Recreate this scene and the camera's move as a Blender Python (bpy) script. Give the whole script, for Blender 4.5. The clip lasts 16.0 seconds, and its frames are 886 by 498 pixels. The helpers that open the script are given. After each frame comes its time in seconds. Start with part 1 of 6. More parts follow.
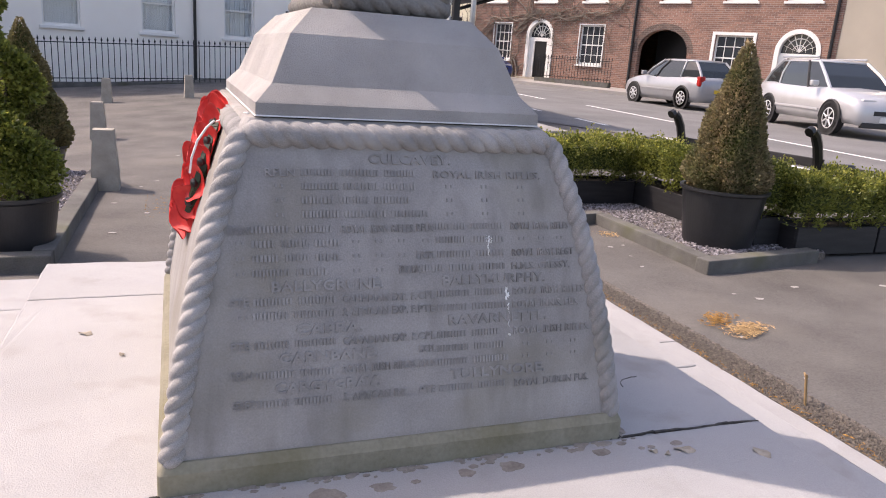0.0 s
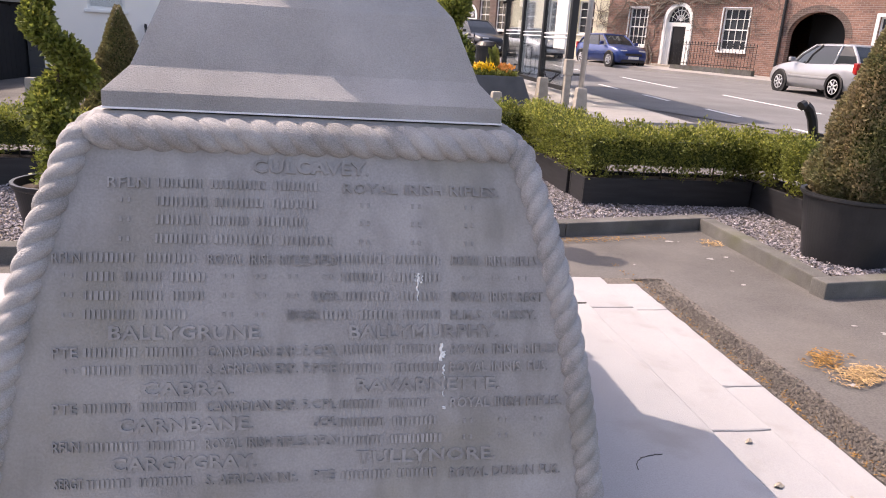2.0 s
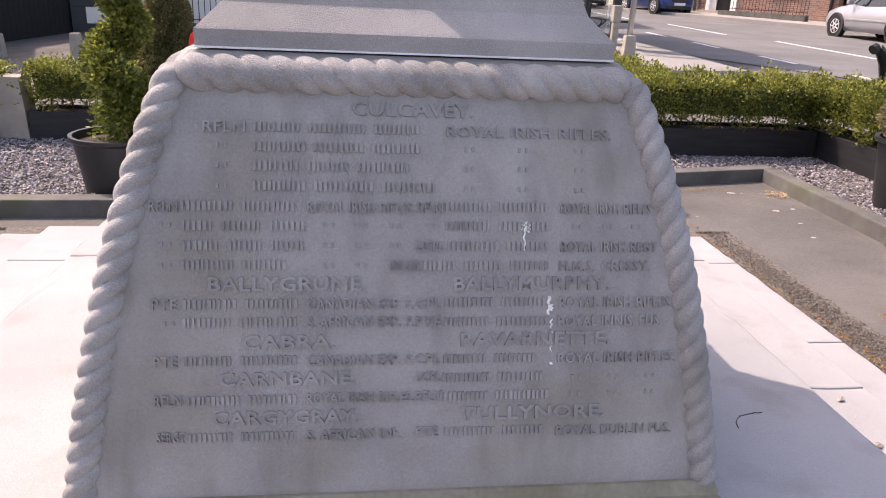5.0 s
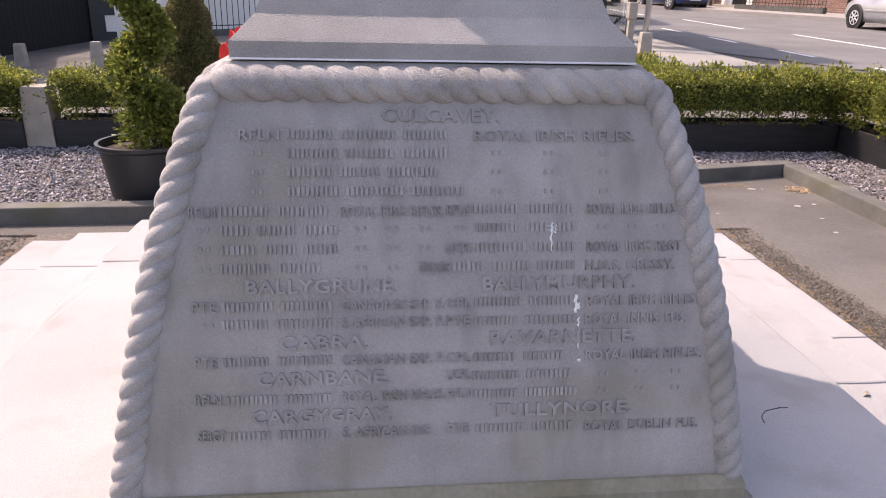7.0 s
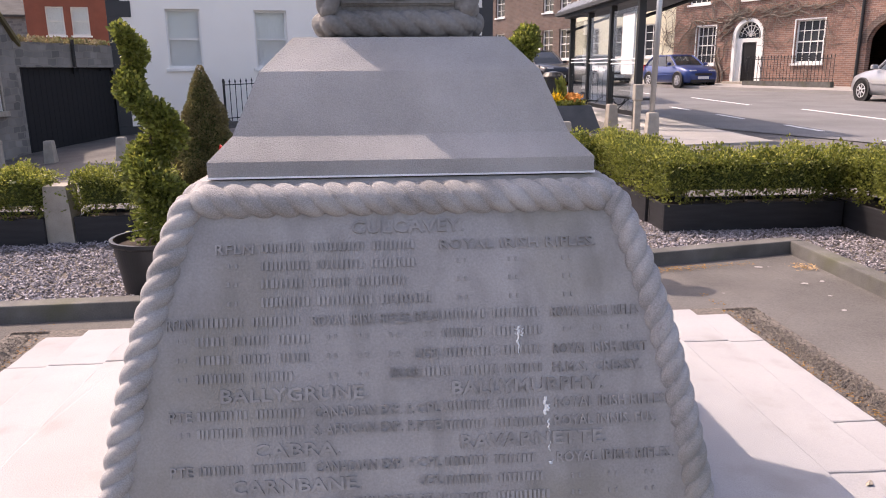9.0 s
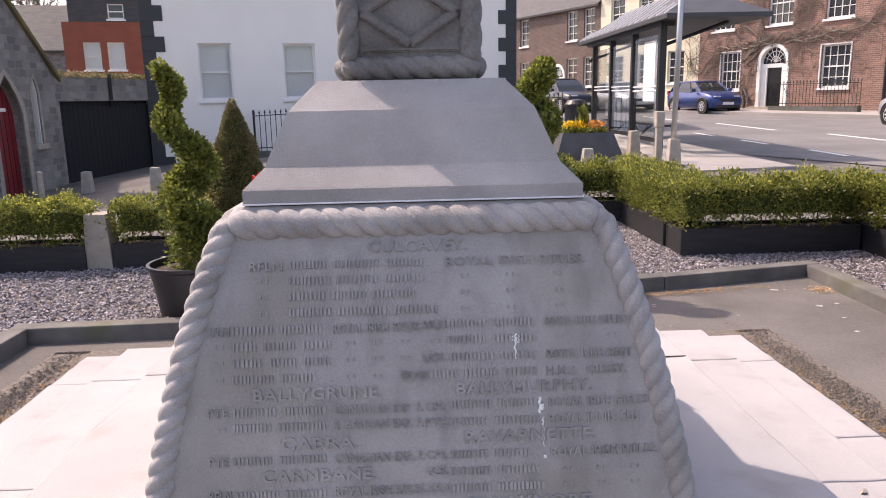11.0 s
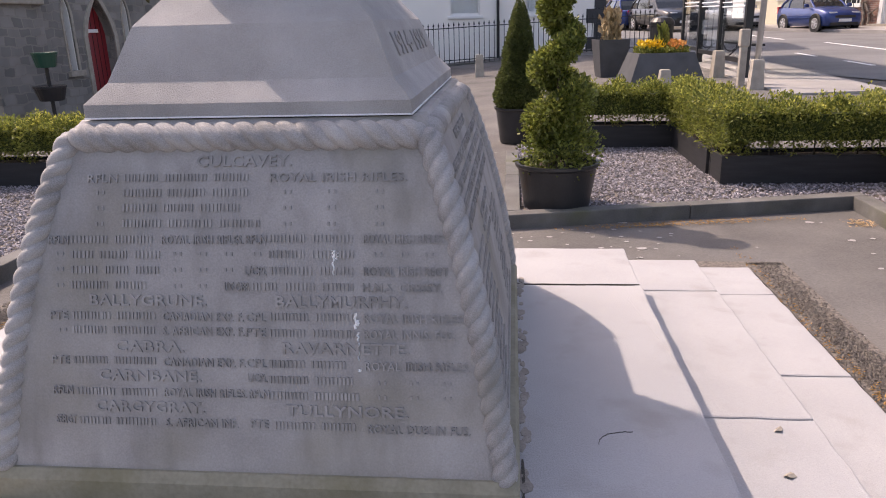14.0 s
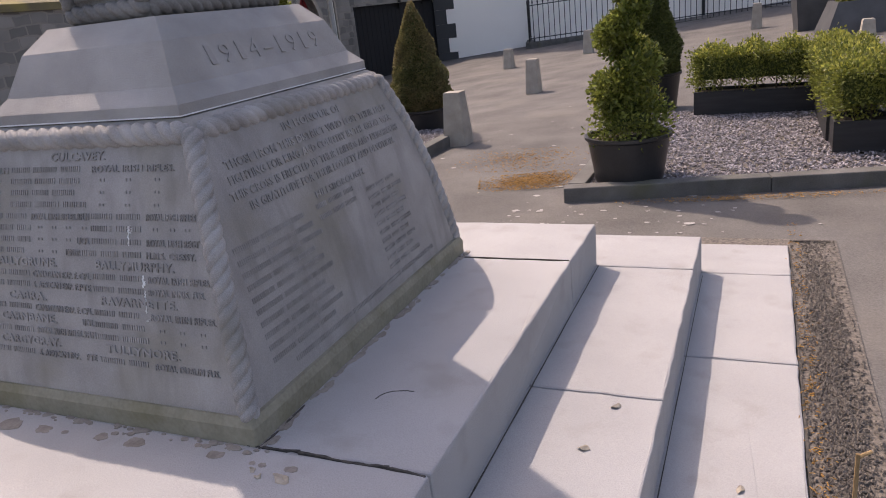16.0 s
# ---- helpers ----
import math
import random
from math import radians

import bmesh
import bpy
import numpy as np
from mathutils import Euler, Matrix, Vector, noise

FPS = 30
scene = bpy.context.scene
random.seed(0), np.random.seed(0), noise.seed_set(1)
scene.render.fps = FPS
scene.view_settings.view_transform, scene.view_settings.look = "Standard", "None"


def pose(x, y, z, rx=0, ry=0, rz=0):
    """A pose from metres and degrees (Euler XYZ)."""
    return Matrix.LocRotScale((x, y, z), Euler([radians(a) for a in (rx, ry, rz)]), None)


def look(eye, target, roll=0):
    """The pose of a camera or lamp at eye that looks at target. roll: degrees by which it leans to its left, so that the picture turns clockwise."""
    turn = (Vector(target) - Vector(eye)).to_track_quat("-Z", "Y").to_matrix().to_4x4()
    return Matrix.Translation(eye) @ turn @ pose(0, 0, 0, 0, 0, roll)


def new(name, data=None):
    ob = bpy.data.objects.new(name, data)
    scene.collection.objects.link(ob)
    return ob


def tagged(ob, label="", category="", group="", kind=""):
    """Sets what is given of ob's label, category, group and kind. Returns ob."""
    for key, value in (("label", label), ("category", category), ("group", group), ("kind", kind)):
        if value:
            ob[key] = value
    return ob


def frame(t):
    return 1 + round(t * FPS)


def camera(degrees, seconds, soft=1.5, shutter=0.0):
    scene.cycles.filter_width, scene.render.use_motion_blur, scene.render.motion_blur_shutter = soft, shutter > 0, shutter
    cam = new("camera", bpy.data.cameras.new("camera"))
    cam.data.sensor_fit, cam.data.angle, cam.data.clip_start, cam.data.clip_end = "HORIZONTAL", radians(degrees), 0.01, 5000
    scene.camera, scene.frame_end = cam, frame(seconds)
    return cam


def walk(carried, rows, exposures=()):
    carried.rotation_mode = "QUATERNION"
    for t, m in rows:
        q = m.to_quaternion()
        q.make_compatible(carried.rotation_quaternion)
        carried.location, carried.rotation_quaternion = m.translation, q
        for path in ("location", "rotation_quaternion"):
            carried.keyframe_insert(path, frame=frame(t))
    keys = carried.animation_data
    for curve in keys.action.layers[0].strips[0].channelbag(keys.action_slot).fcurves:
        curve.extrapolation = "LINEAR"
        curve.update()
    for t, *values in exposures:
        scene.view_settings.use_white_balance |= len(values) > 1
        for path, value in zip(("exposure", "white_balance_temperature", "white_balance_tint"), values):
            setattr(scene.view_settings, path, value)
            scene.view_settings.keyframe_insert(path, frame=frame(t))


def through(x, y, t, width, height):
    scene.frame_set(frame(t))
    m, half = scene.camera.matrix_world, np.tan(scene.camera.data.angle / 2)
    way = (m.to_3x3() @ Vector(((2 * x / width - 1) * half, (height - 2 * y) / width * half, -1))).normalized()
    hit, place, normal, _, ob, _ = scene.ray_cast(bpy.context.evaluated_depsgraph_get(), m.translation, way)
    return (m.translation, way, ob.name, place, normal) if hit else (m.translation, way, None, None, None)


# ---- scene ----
import functools

cam = camera(62.8, 16.0, 1.0)
PATH = [
    (0, (-0.528, -1.486, 1.34), (0.157, 0.323, 0.832), 4.1),
    (0.5, (-0.254, -1.386, 1.37), (0.354, 0.44, 0.827), 5.5),
    (1, (-0.172, -1.242, 1.349), (0.381, 0.592, 0.772), 7.0),
    (1.5, (0.006, -1.173, 1.338), (0.35, 0.704, 0.738), 5.3),
    (2, (0.014, -1.132, 1.339), (0.357, 0.757, 0.778), 3.7),
    (2.5, (-0.061, -1.091, 1.32), (0.294, 0.776, 0.694), 3.8),
    (3, (-0.081, -1.063, 1.305), (0.325, 0.777, 0.629), 3.9),
    (3.5, (-0.079, -1.04, 1.304), (0.273, 0.806, 0.62), 3.5),
    (4, (-0.088, -1.033, 1.304), (0.209, 0.827, 0.632), 3.1),
    (4.2, (-0.093, -1.031, 1.303), (0.187, 0.831, 0.627), 3.4),
    (6.3, (-0.101, -1.082, 1.298), (0.097, 0.783, 0.603), 1.6),
    (6.5, (-0.109, -1.076, 1.307), (0.088, 0.784, 0.6), 1.7),
    (7, (-0.121, -1.076, 1.312), (0.077, 0.792, 0.626), 1.4),
    (7.5, (-0.102, -1.076, 1.318), (0.062, 0.797, 0.638), 0.8),
    (8, (-0.109, -1.08, 1.311), (0.088, 0.778, 0.595), 1.3),
    (8.5, (-0.119, -1.075, 1.302), (0.055, 0.763, 0.531), 0.5),
    (9, (-0.03, -1.114, 1.374), (0.115, 0.822, 0.894), -0.5),
    (9.2, (0.096, -1.148, 1.307), (0.052, 0.819, 0.948), -2.4),
    (11.3, (-0.005, -1.335, 1.404), (0.076, 0.621, 0.995), -1.1),
    (11.5, (0.044, -1.361, 1.406), (0.067, 0.601, 1.021), -1.6),
    (12, (0.082, -1.311, 1.398), (0.147, 0.64, 0.966), -1.6),
    (12.5, (0.091, -1.256, 1.404), (0.166, 0.699, 0.991), -0.3),
    (13, (0.255, -1.313, 1.392), (0.184, 0.646, 0.993), -1.3),
    (13.5, (0.5, -1.354, 1.371), (0.325, 0.575, 0.87), -2.5),
    (14, (0.566, -1.282, 1.369), (0.375, 0.616, 0.767), -1.6),
    (14.5, (0.873, -1.362, 1.365), (0.584, 0.538, 0.81), -2.3),
    (15, (1.145, -1.347, 1.393), (0.822, 0.506, 0.715), -2.4),
    (15.5, (1.306, -1.219, 1.381), (0.697, 0.558, 0.696), -2.3),
    (16, (1.721, -1.233, 1.388), (0.929, 0.488, 0.747), -6.6),
]
walk(cam, [(t, look(eye, target, roll)) for t, eye, target, roll in PATH], [(0, 1.10, 7400, 22), (0.5, 1.25, 7450, 23), (1.5, 1.34, 7550, 24), (4, 1.34, 7600, 25), (9, 1.28, 7600, 26), (12.5, 1.24, 7600, 25), (14.5, 1.04, 7600, 24), (16, 0.88, 7600, 23)])

# ---- light ----
SUN_WAY = Vector((0.63, -0.44, -1.0)).normalized()
world = bpy.data.worlds.new("sky")
scene.world = world
world.use_nodes = True
wn = world.node_tree
sky = wn.nodes.new("ShaderNodeTexSky")
sky.sky_type, sky.sun_disc = "NISHITA", False
sky.sun_elevation = math.asin(-SUN_WAY.z)
sky.sun_rotation = math.atan2(-SUN_WAY.x, -SUN_WAY.y)
sky.dust_density = 2.5
wn.links.new(sky.outputs[0], wn.nodes["Background"].inputs[0])
wn.nodes["Background"].inputs[1].default_value = 0.15
sun_data = bpy.data.lights.new("sun", "SUN")
sun_data.energy, sun_data.angle, sun_data.color = 2.1, radians(0.6), (1.0, 0.95, 0.88)
sun = new("sun", sun_data)
sun.matrix_world = Matrix.Translation((-8, 8, 15)) @ SUN_WAY.to_track_quat("-Z", "Y").to_matrix().to_4x4()


# ---- materials ----
def material(name, dark, light, rough=0.8, scale=8.0, fine=90.0, bump=0.15, metal=0.0, island=0.0, stain=None, stain_scale=1.2, stain_amount=0.5, stretch=(1, 1, 1), fine_mix=0.35, streak=None, stain_from=0.5):
    """Two scales of noise between two colours, stains with a shape of their own, and fine relief."""
    m = bpy.data.materials.new(name)
    m.use_nodes = True
    n, l = m.node_tree.nodes, m.node_tree.links
    b = n["Principled BSDF"]
    tc, mp = n.new("ShaderNodeTexCoord"), n.new("ShaderNodeMapping")
    mp.inputs["Scale"].default_value = stretch
    l.new(tc.outputs["Object"], mp.inputs[0])
    big, small = n.new("ShaderNodeTexNoise"), n.new("ShaderNodeTexNoise")
    big.inputs["Scale"].default_value, big.inputs["Detail"].default_value = scale, 5
    small.inputs["Scale"].default_value, small.inputs["Detail"].default_value = fine, 3
    for t in (big, small):
        l.new(mp.outputs[0], t.inputs["Vector"])
    mix = n.new("ShaderNodeMix")
    mix.inputs[0].default_value = fine_mix
    l.new(big.outputs[0], mix.inputs[2]), l.new(small.outputs[0], mix.inputs[3])
    ramp = n.new("ShaderNodeValToRGB")
    ramp.color_ramp.elements[0].position, ramp.color_ramp.elements[1].position = 0.33, 0.67
    ramp.color_ramp.elements[0].color, ramp.color_ramp.elements[1].color = (*dark, 1), (*light, 1)
    l.new(mix.outputs[0], ramp.inputs[0])
    colour = ramp.outputs[0]
    if stain:
        st, sr, sm = n.new("ShaderNodeTexNoise"), n.new("ShaderNodeValToRGB"), n.new("ShaderNodeMix")
        st.inputs["Scale"].default_value, st.inputs["Detail"].default_value = stain_scale, 6
        l.new(mp.outputs[0], st.inputs["Vector"])
        sr.color_ramp.elements[0].position, sr.color_ramp.elements[1].position = stain_from, stain_from + 0.22
        sr.color_ramp.elements[0].color, sr.color_ramp.elements[1].color = (0, 0, 0, 1), (stain_amount,) * 3 + (1,)
        l.new(st.outputs[0], sr.inputs[0])
        sm.data_type = "RGBA"
        l.new(sr.outputs[0], sm.inputs[0]), l.new(colour, sm.inputs[6])
        sm.inputs[7].default_value = (*stain, 1)
        colour = sm.outputs[2]
    if streak:
        sp, sn, sr, sm = n.new("ShaderNodeMapping"), n.new("ShaderNodeTexNoise"), n.new("ShaderNodeValToRGB"), n.new("ShaderNodeMix")
        sp.inputs["Scale"].default_value = (1, 1, 0.14)
        l.new(tc.outputs["Object"], sp.inputs[0]), l.new(sp.outputs[0], sn.inputs["Vector"])
        sn.inputs["Scale"].default_value, sn.inputs["Detail"].default_value = 16, 6
        sr.color_ramp.elements[0].position, sr.color_ramp.elements[1].position = 0.52, 0.75
        sr.color_ramp.elements[0].color, sr.color_ramp.elements[1].color = (0, 0, 0, 1), (0.55, 0.55, 0.55, 1)
        l.new(sn.outputs[0], sr.inputs[0])
        sm.data_type = "RGBA"
        l.new(sr.outputs[0], sm.inputs[0]), l.new(colour, sm.inputs[6])
        sm.inputs[7].default_value = (*streak, 1)
        colour = sm.outputs[2]
    if island:
        geo, obi, add, hsv = n.new("ShaderNodeNewGeometry"), n.new("ShaderNodeObjectInfo"), n.new("ShaderNodeMath"), n.new("ShaderNodeHueSaturation")
        mr = n.new("ShaderNodeMapRange")
        l.new(geo.outputs["Random Per Island"], add.inputs[0]), l.new(obi.outputs["Random"], add.inputs[1])
        frac = n.new("ShaderNodeMath")
        frac.operation = "FRACT"
        l.new(add.outputs[0], frac.inputs[0]), l.new(frac.outputs[0], mr.inputs[0])
        mr.inputs[3].default_value, mr.inputs[4].default_value = 1 - island, 1 + island
        l.new(mr.outputs[0], hsv.inputs["Value"]), l.new(colour, hsv.inputs["Color"])
        colour = hsv.outputs[0]
    l.new(colour, b.inputs["Base Color"])
    b.inputs["Roughness"].default_value, b.inputs["Metallic"].default_value = rough, metal
    if bump:
        bp = n.new("ShaderNodeBump")
        bp.inputs["Strength"].default_value, bp.inputs["Distance"].default_value = bump, 0.01
        l.new(mix.outputs[0], bp.inputs["Height"]), l.new(bp.outputs[0], b.inputs["Normal"])
    return m


def paint(name, colour, rough=0.3, metal=0.0, coat=0.0):
    m = material(name, [c * 0.92 for c in colour], [min(1, c * 1.06) for c in colour], rough, 3, 60, 0.02, metal)
    m.node_tree.nodes["Principled BSDF"].inputs["Coat Weight"].default_value = coat
    return m


def glass(name, tint=(1, 1, 1), rough=0.02):
    m = bpy.data.materials.new(name)
    m.use_nodes = True
    b = m.node_tree.nodes["Principled BSDF"]
    b.inputs["Base Color"].default_value = (*tint, 1)
    b.inputs["Roughness"].default_value, b.inputs["Transmission Weight"].default_value, b.inputs["IOR"].default_value = rough, 1.0, 1.45
    return m


STONE = material("blue limestone", (0.232, 0.220, 0.211), (0.375, 0.358, 0.346), 0.72, 5, 240, 0.3, stain=(0.20, 0.178, 0.12), stain_scale=2.1, stain_amount=0.75, stain_from=0.48, fine_mix=0.34, streak=(0.165, 0.156, 0.141))
STONE_DRESSED = material("dressed limestone", (0.27, 0.258, 0.248), (0.445, 0.428, 0.413), 0.8, 6, 430, 0.75, stain=(0.25, 0.237, 0.21), stain_scale=2.2, stain_amount=0.6, fine_mix=0.42)
STONE_ROUGH = material("tooled limestone", (0.215, 0.206, 0.199), (0.46, 0.444, 0.432), 0.85, 9, 400, 0.7, stain=(0.18, 0.172, 0.14), stain_scale=4, fine_mix=0.42)
STONE_SHAFT = material("weathered dark limestone", (0.11, 0.105, 0.098), (0.225, 0.217, 0.205), 0.85, 9, 130, 0.5, stain=(0.13, 0.125, 0.10), stain_scale=4)
STONE_LETTER = material("raised limestone letters", (0.192, 0.183, 0.175), (0.34, 0.326, 0.315), 0.8, 14, 170, 0.2, fine_mix=0.2)
STONE_DAMP = material("algae-stained limestone", (0.18, 0.165, 0.115), (0.285, 0.268, 0.205), 0.85, 7, 90, 0.4, stain=(0.125, 0.11, 0.04), stain_scale=3, stain_amount=0.8)
STEP = material("pale step concrete", (0.30, 0.296, 0.295), (0.39, 0.385, 0.385), 0.85, 2.2, 260, 0.4, stain=(0.25, 0.236, 0.215), stain_scale=6, stain_amount=0.6, stain_from=0.56, fine_mix=0.5)
MORTAR = material("white jointing", (0.7, 0.7, 0.7), (0.85, 0.85, 0.85), 0.7, 20, 200, 0.2)
ASPHALT = material("asphalt", (0.06, 0.055, 0.05), (0.152, 0.142, 0.132), 0.9, 1.6, 130, 0.7, stain=(0.19, 0.172, 0.15), stain_scale=0.9, stain_amount=0.5, fine_mix=0.5)
ROAD = material("road asphalt", (0.115, 0.112, 0.11), (0.19, 0.187, 0.184), 0.85, 0.8, 120, 0.4, stain=(0.10, 0.10, 0.10), stain_scale=0.35, stain_amount=0.6)
PAVE = material("pavement concrete", (0.25, 0.235, 0.22), (0.36, 0.34, 0.32), 0.9, 0.9, 80, 0.3)
PAVE_PALE = material("pale paving", (0.235, 0.224, 0.21), (0.34, 0.325, 0.305), 0.9, 1.5, 80, 0.3, stain=(0.2, 0.19, 0.178), stain_scale=1.3, stain_amount=0.6)
LINE = material("road line paint", (0.6, 0.6, 0.58), (0.8, 0.8, 0.78), 0.7, 5, 60, 0.1)
KERB = material("kerb stone", (0.07, 0.068, 0.062), (0.155, 0.15, 0.14), 0.9, 5, 120, 0.5, stain=(0.095, 0.098, 0.055), stain_scale=3, stain_amount=0.7)
GRAVEL = material("slate chippings", (0.09, 0.083, 0.09), (0.40, 0.37, 0.385), 0.75, 30, 200, 0.2, island=0.55)
GRIT = material("dark grit", (0.05, 0.043, 0.038), (0.21, 0.18, 0.15), 0.9, 60, 300, 0.5)
PLANTER = material("black stained timber", (0.008, 0.008, 0.010), (0.022, 0.022, 0.025), 0.6, 4, 60, 0.15, stretch=(1, 1, 6))
POT = material("black plastic", (0.012, 0.013, 0.015), (0.024, 0.025, 0.028), 0.4, 6, 80, 0.05)
SOIL = material("soil", (0.03, 0.022, 0.015), (0.07, 0.05, 0.035), 1.0, 20, 120, 0.8)


def leafy(m, through):
    """Lets light through thin leaves."""
    n, l = m.node_tree.nodes, m.node_tree.links
    b, out = n["Principled BSDF"], n["Material Output"]
    tr, mx = n.new("ShaderNodeBsdfTranslucent"), n.new("ShaderNodeMixShader")
    l.new(b.inputs["Base Color"].links[0].from_socket, tr.inputs[0])
    mx.inputs[0].default_value = through
    l.new(b.outputs[0], mx.inputs[1]), l.new(tr.outputs[0], mx.inputs[2]), l.new(mx.outputs[0], out.inputs[0])
    return m


LEAF = leafy(material("box leaves", (0.085, 0.11, 0.02), (0.285, 0.305, 0.07), 0.45, 3, 40, 0.0, island=0.4), 0.45)
LEAF_SPIRAL = leafy(material("spiral box leaves", (0.075, 0.105, 0.018), (0.25, 0.275, 0.06), 0.45, 5, 40, 0.0, island=0.5), 0.4)
LEAF_DARK = leafy(material("conifer sprays", (0.06, 0.08, 0.022), (0.15, 0.17, 0.05), 0.6, 2, 40, 0.0, island=0.4), 0.35)
LEAF_MIXED = leafy(material("part-browned conifer sprays", (0.10, 0.12, 0.035), (0.26, 0.20, 0.10), 0.6, 3.0, 30, 0.0, island=0.4), 0.35)
LEAF_BROWN = leafy(material("browned conifer sprays", (0.12, 0.145, 0.05), (0.36, 0.265, 0.16), 0.7, 3.0, 30, 0.0, island=0.45), 0.35)
# Yellow leaf tips, lightened further: sunlight on the tops is in the colour.
LEAF_TIP_LIT = leafy(material("young yellow-green leaves", (0.26, 0.27, 0.045), (0.46, 0.44, 0.11), 0.45, 4, 40, 0.0, island=0.35), 0.5)
BARK = material("bark", (0.06, 0.045, 0.03), (0.15, 0.12, 0.09), 0.95, 20, 100, 0.6)
BOLLARD = material("bollard concrete", (0.27, 0.24, 0.20), (0.42, 0.38, 0.32), 0.9, 8, 120, 0.4)
RENDER_WHITE = material("white render", (0.85, 0.81, 0.745), (0.92, 0.88, 0.815), 0.85, 0.7, 60, 0.1)
RENDER_CREAM = material("cream render", (0.62, 0.57, 0.42), (0.72, 0.68, 0.52), 0.85, 0.7, 60, 0.1)
RENDER_TAN = material("tan render", (0.36, 0.32, 0.26), (0.44, 0.39, 0.32), 0.9, 0.7, 60, 0.1)
QUOIN = paint("black quoin paint", (0.03, 0.032, 0.036), 0.5)
IRON = paint("black iron", (0.012, 0.012, 0.013), 0.45)
STEEL = paint("galvanised steel", (0.45, 0.46, 0.47), 0.4, 0.8)
WHITE_WOOD = paint("white gloss paint", (0.78, 0.77, 0.74), 0.35)
RED_DOOR = paint("red door paint", (0.22, 0.015, 0.02), 0.35)
BLACK_DOOR = paint("black door paint", (0.015, 0.015, 0.016), 0.3)
CANOPY = material("dark canopy sheeting", (0.035, 0.036, 0.04), (0.06, 0.062, 0.066), 0.55, 3, 60, 0.1)
SEAM = paint("pale roof seam", (0.42, 0.43, 0.44), 0.5)
GATE_BLACK = paint("dull black gate paint", (0.011, 0.011, 0.012), 0.85)
SLATE = material("roof slate", (0.026, 0.027, 0.03), (0.062, 0.063, 0.068), 0.75, 2, 50, 0.3, stain=(0.085, 0.078, 0.05), stain_scale=0.8, stain_amount=0.4, stretch=(1, 1, 4))
MOSS_SLATE = material("mossy roof slate", (0.085, 0.072, 0.045), (0.17, 0.138, 0.055), 0.9, 2, 50, 0.4, stain=(0.26, 0.20, 0.03), stain_scale=1.5, stain_amount=0.6)
ORANGE = material("orange brick wall", (0.18, 0.052, 0.03), (0.24, 0.073, 0.042), 0.85, 2, 60, 0.1)
PANE = material("window pane", (0.03, 0.035, 0.04), (0.06, 0.065, 0.07), 0.06, 0.6, 4, 0.0)
CURTAIN = material("net curtain", (0.72, 0.72, 0.74), (0.85, 0.85, 0.87), 0.9, 4, 60, 0.1, stretch=(6, 6, 1))
GLASS = glass("clear glass", (0.93, 0.97, 0.97))


def masonry(name, c1, c2, mortar, width, height, bump=0.5, squash=1.0, warp=0.0):
    """Coursed brick or stone on walls that stay far off."""
    m = bpy.data.materials.new(name)
    m.use_nodes = True
    n, l = m.node_tree.nodes, m.node_tree.links
    b = n["Principled BSDF"]
    tc, sep, comb = n.new("ShaderNodeTexCoord"), n.new("ShaderNodeSeparateXYZ"), n.new("ShaderNodeCombineXYZ")
    l.new(tc.outputs["Object"], sep.inputs[0])
    add = n.new("ShaderNodeMath")
    l.new(sep.outputs[0], add.inputs[0]), l.new(sep.outputs[1], add.inputs[1])
    l.new(add.outputs[0], comb.inputs[0]), l.new(sep.outputs[2], comb.inputs[1])
    vec = comb.outputs[0]
    if warp:
        wnz, vm = n.new("ShaderNodeTexNoise"), n.new("ShaderNodeVectorMath")
        wnz.inputs["Scale"].default_value = 2.5
        l.new(tc.outputs["Object"], wnz.inputs["Vector"])
        vm.operation = "MULTIPLY_ADD"
        vm.inputs[1].default_value = (warp, warp, 0)
        l.new(wnz.outputs["Color"], vm.inputs[0]), l.new(vec, vm.inputs[2])
        vec = vm.outputs[0]
    br = n.new("ShaderNodeTexBrick")
    l.new(vec, br.inputs["Vector"])
    br.inputs["Scale"].default_value = 1
    br.inputs["Color1"].default_value, br.inputs["Color2"].default_value, br.inputs["Mortar"].default_value = (*c1, 1), (*c2, 1), (*mortar, 1)
    br.inputs["Brick Width"].default_value, br.inputs["Row Height"].default_value = width, height
    br.inputs["Mortar Size"].default_value = height * 0.09
    nz, mx = n.new("ShaderNodeTexNoise"), n.new("ShaderNodeMix")
    nz.inputs["Scale"].default_value, nz.inputs["Detail"].default_value = 1.3, 6
    l.new(tc.outputs["Object"], nz.inputs["Vector"])
    mx.data_type, mx.blend_type = "RGBA", "OVERLAY"
    mx.inputs[0].default_value = 0.45
    l.new(br.outputs[0], mx.inputs[6]), l.new(nz.outputs[0], mx.inputs[7])
    l.new(mx.outputs[2], b.inputs["Base Color"])
    b.inputs["Roughness"].default_value = 0.9
    bp = n.new("ShaderNodeBump")
    bp.inputs["Strength"].default_value, bp.inputs["Distance"].default_value = bump, 0.02
    bp.invert = True
    l.new(br.outputs["Fac"], bp.inputs["Height"]), l.new(bp.outputs[0], b.inputs["Normal"])
    return m


BRICK = masonry("red brick", (0.31, 0.165, 0.122), (0.19, 0.108, 0.086), (0.33, 0.285, 0.245), 0.225, 0.075)
BRICK_DARK = masonry("brown brick", (0.155, 0.10, 0.08), (0.10, 0.07, 0.06), (0.18, 0.16, 0.14), 0.225, 0.075)
RUBBLE = masonry("coursed rubble stone", (0.27, 0.255, 0.23), (0.14, 0.134, 0.124), (0.24, 0.22, 0.195), 0.30, 0.17, 0.8, warp=0.2)


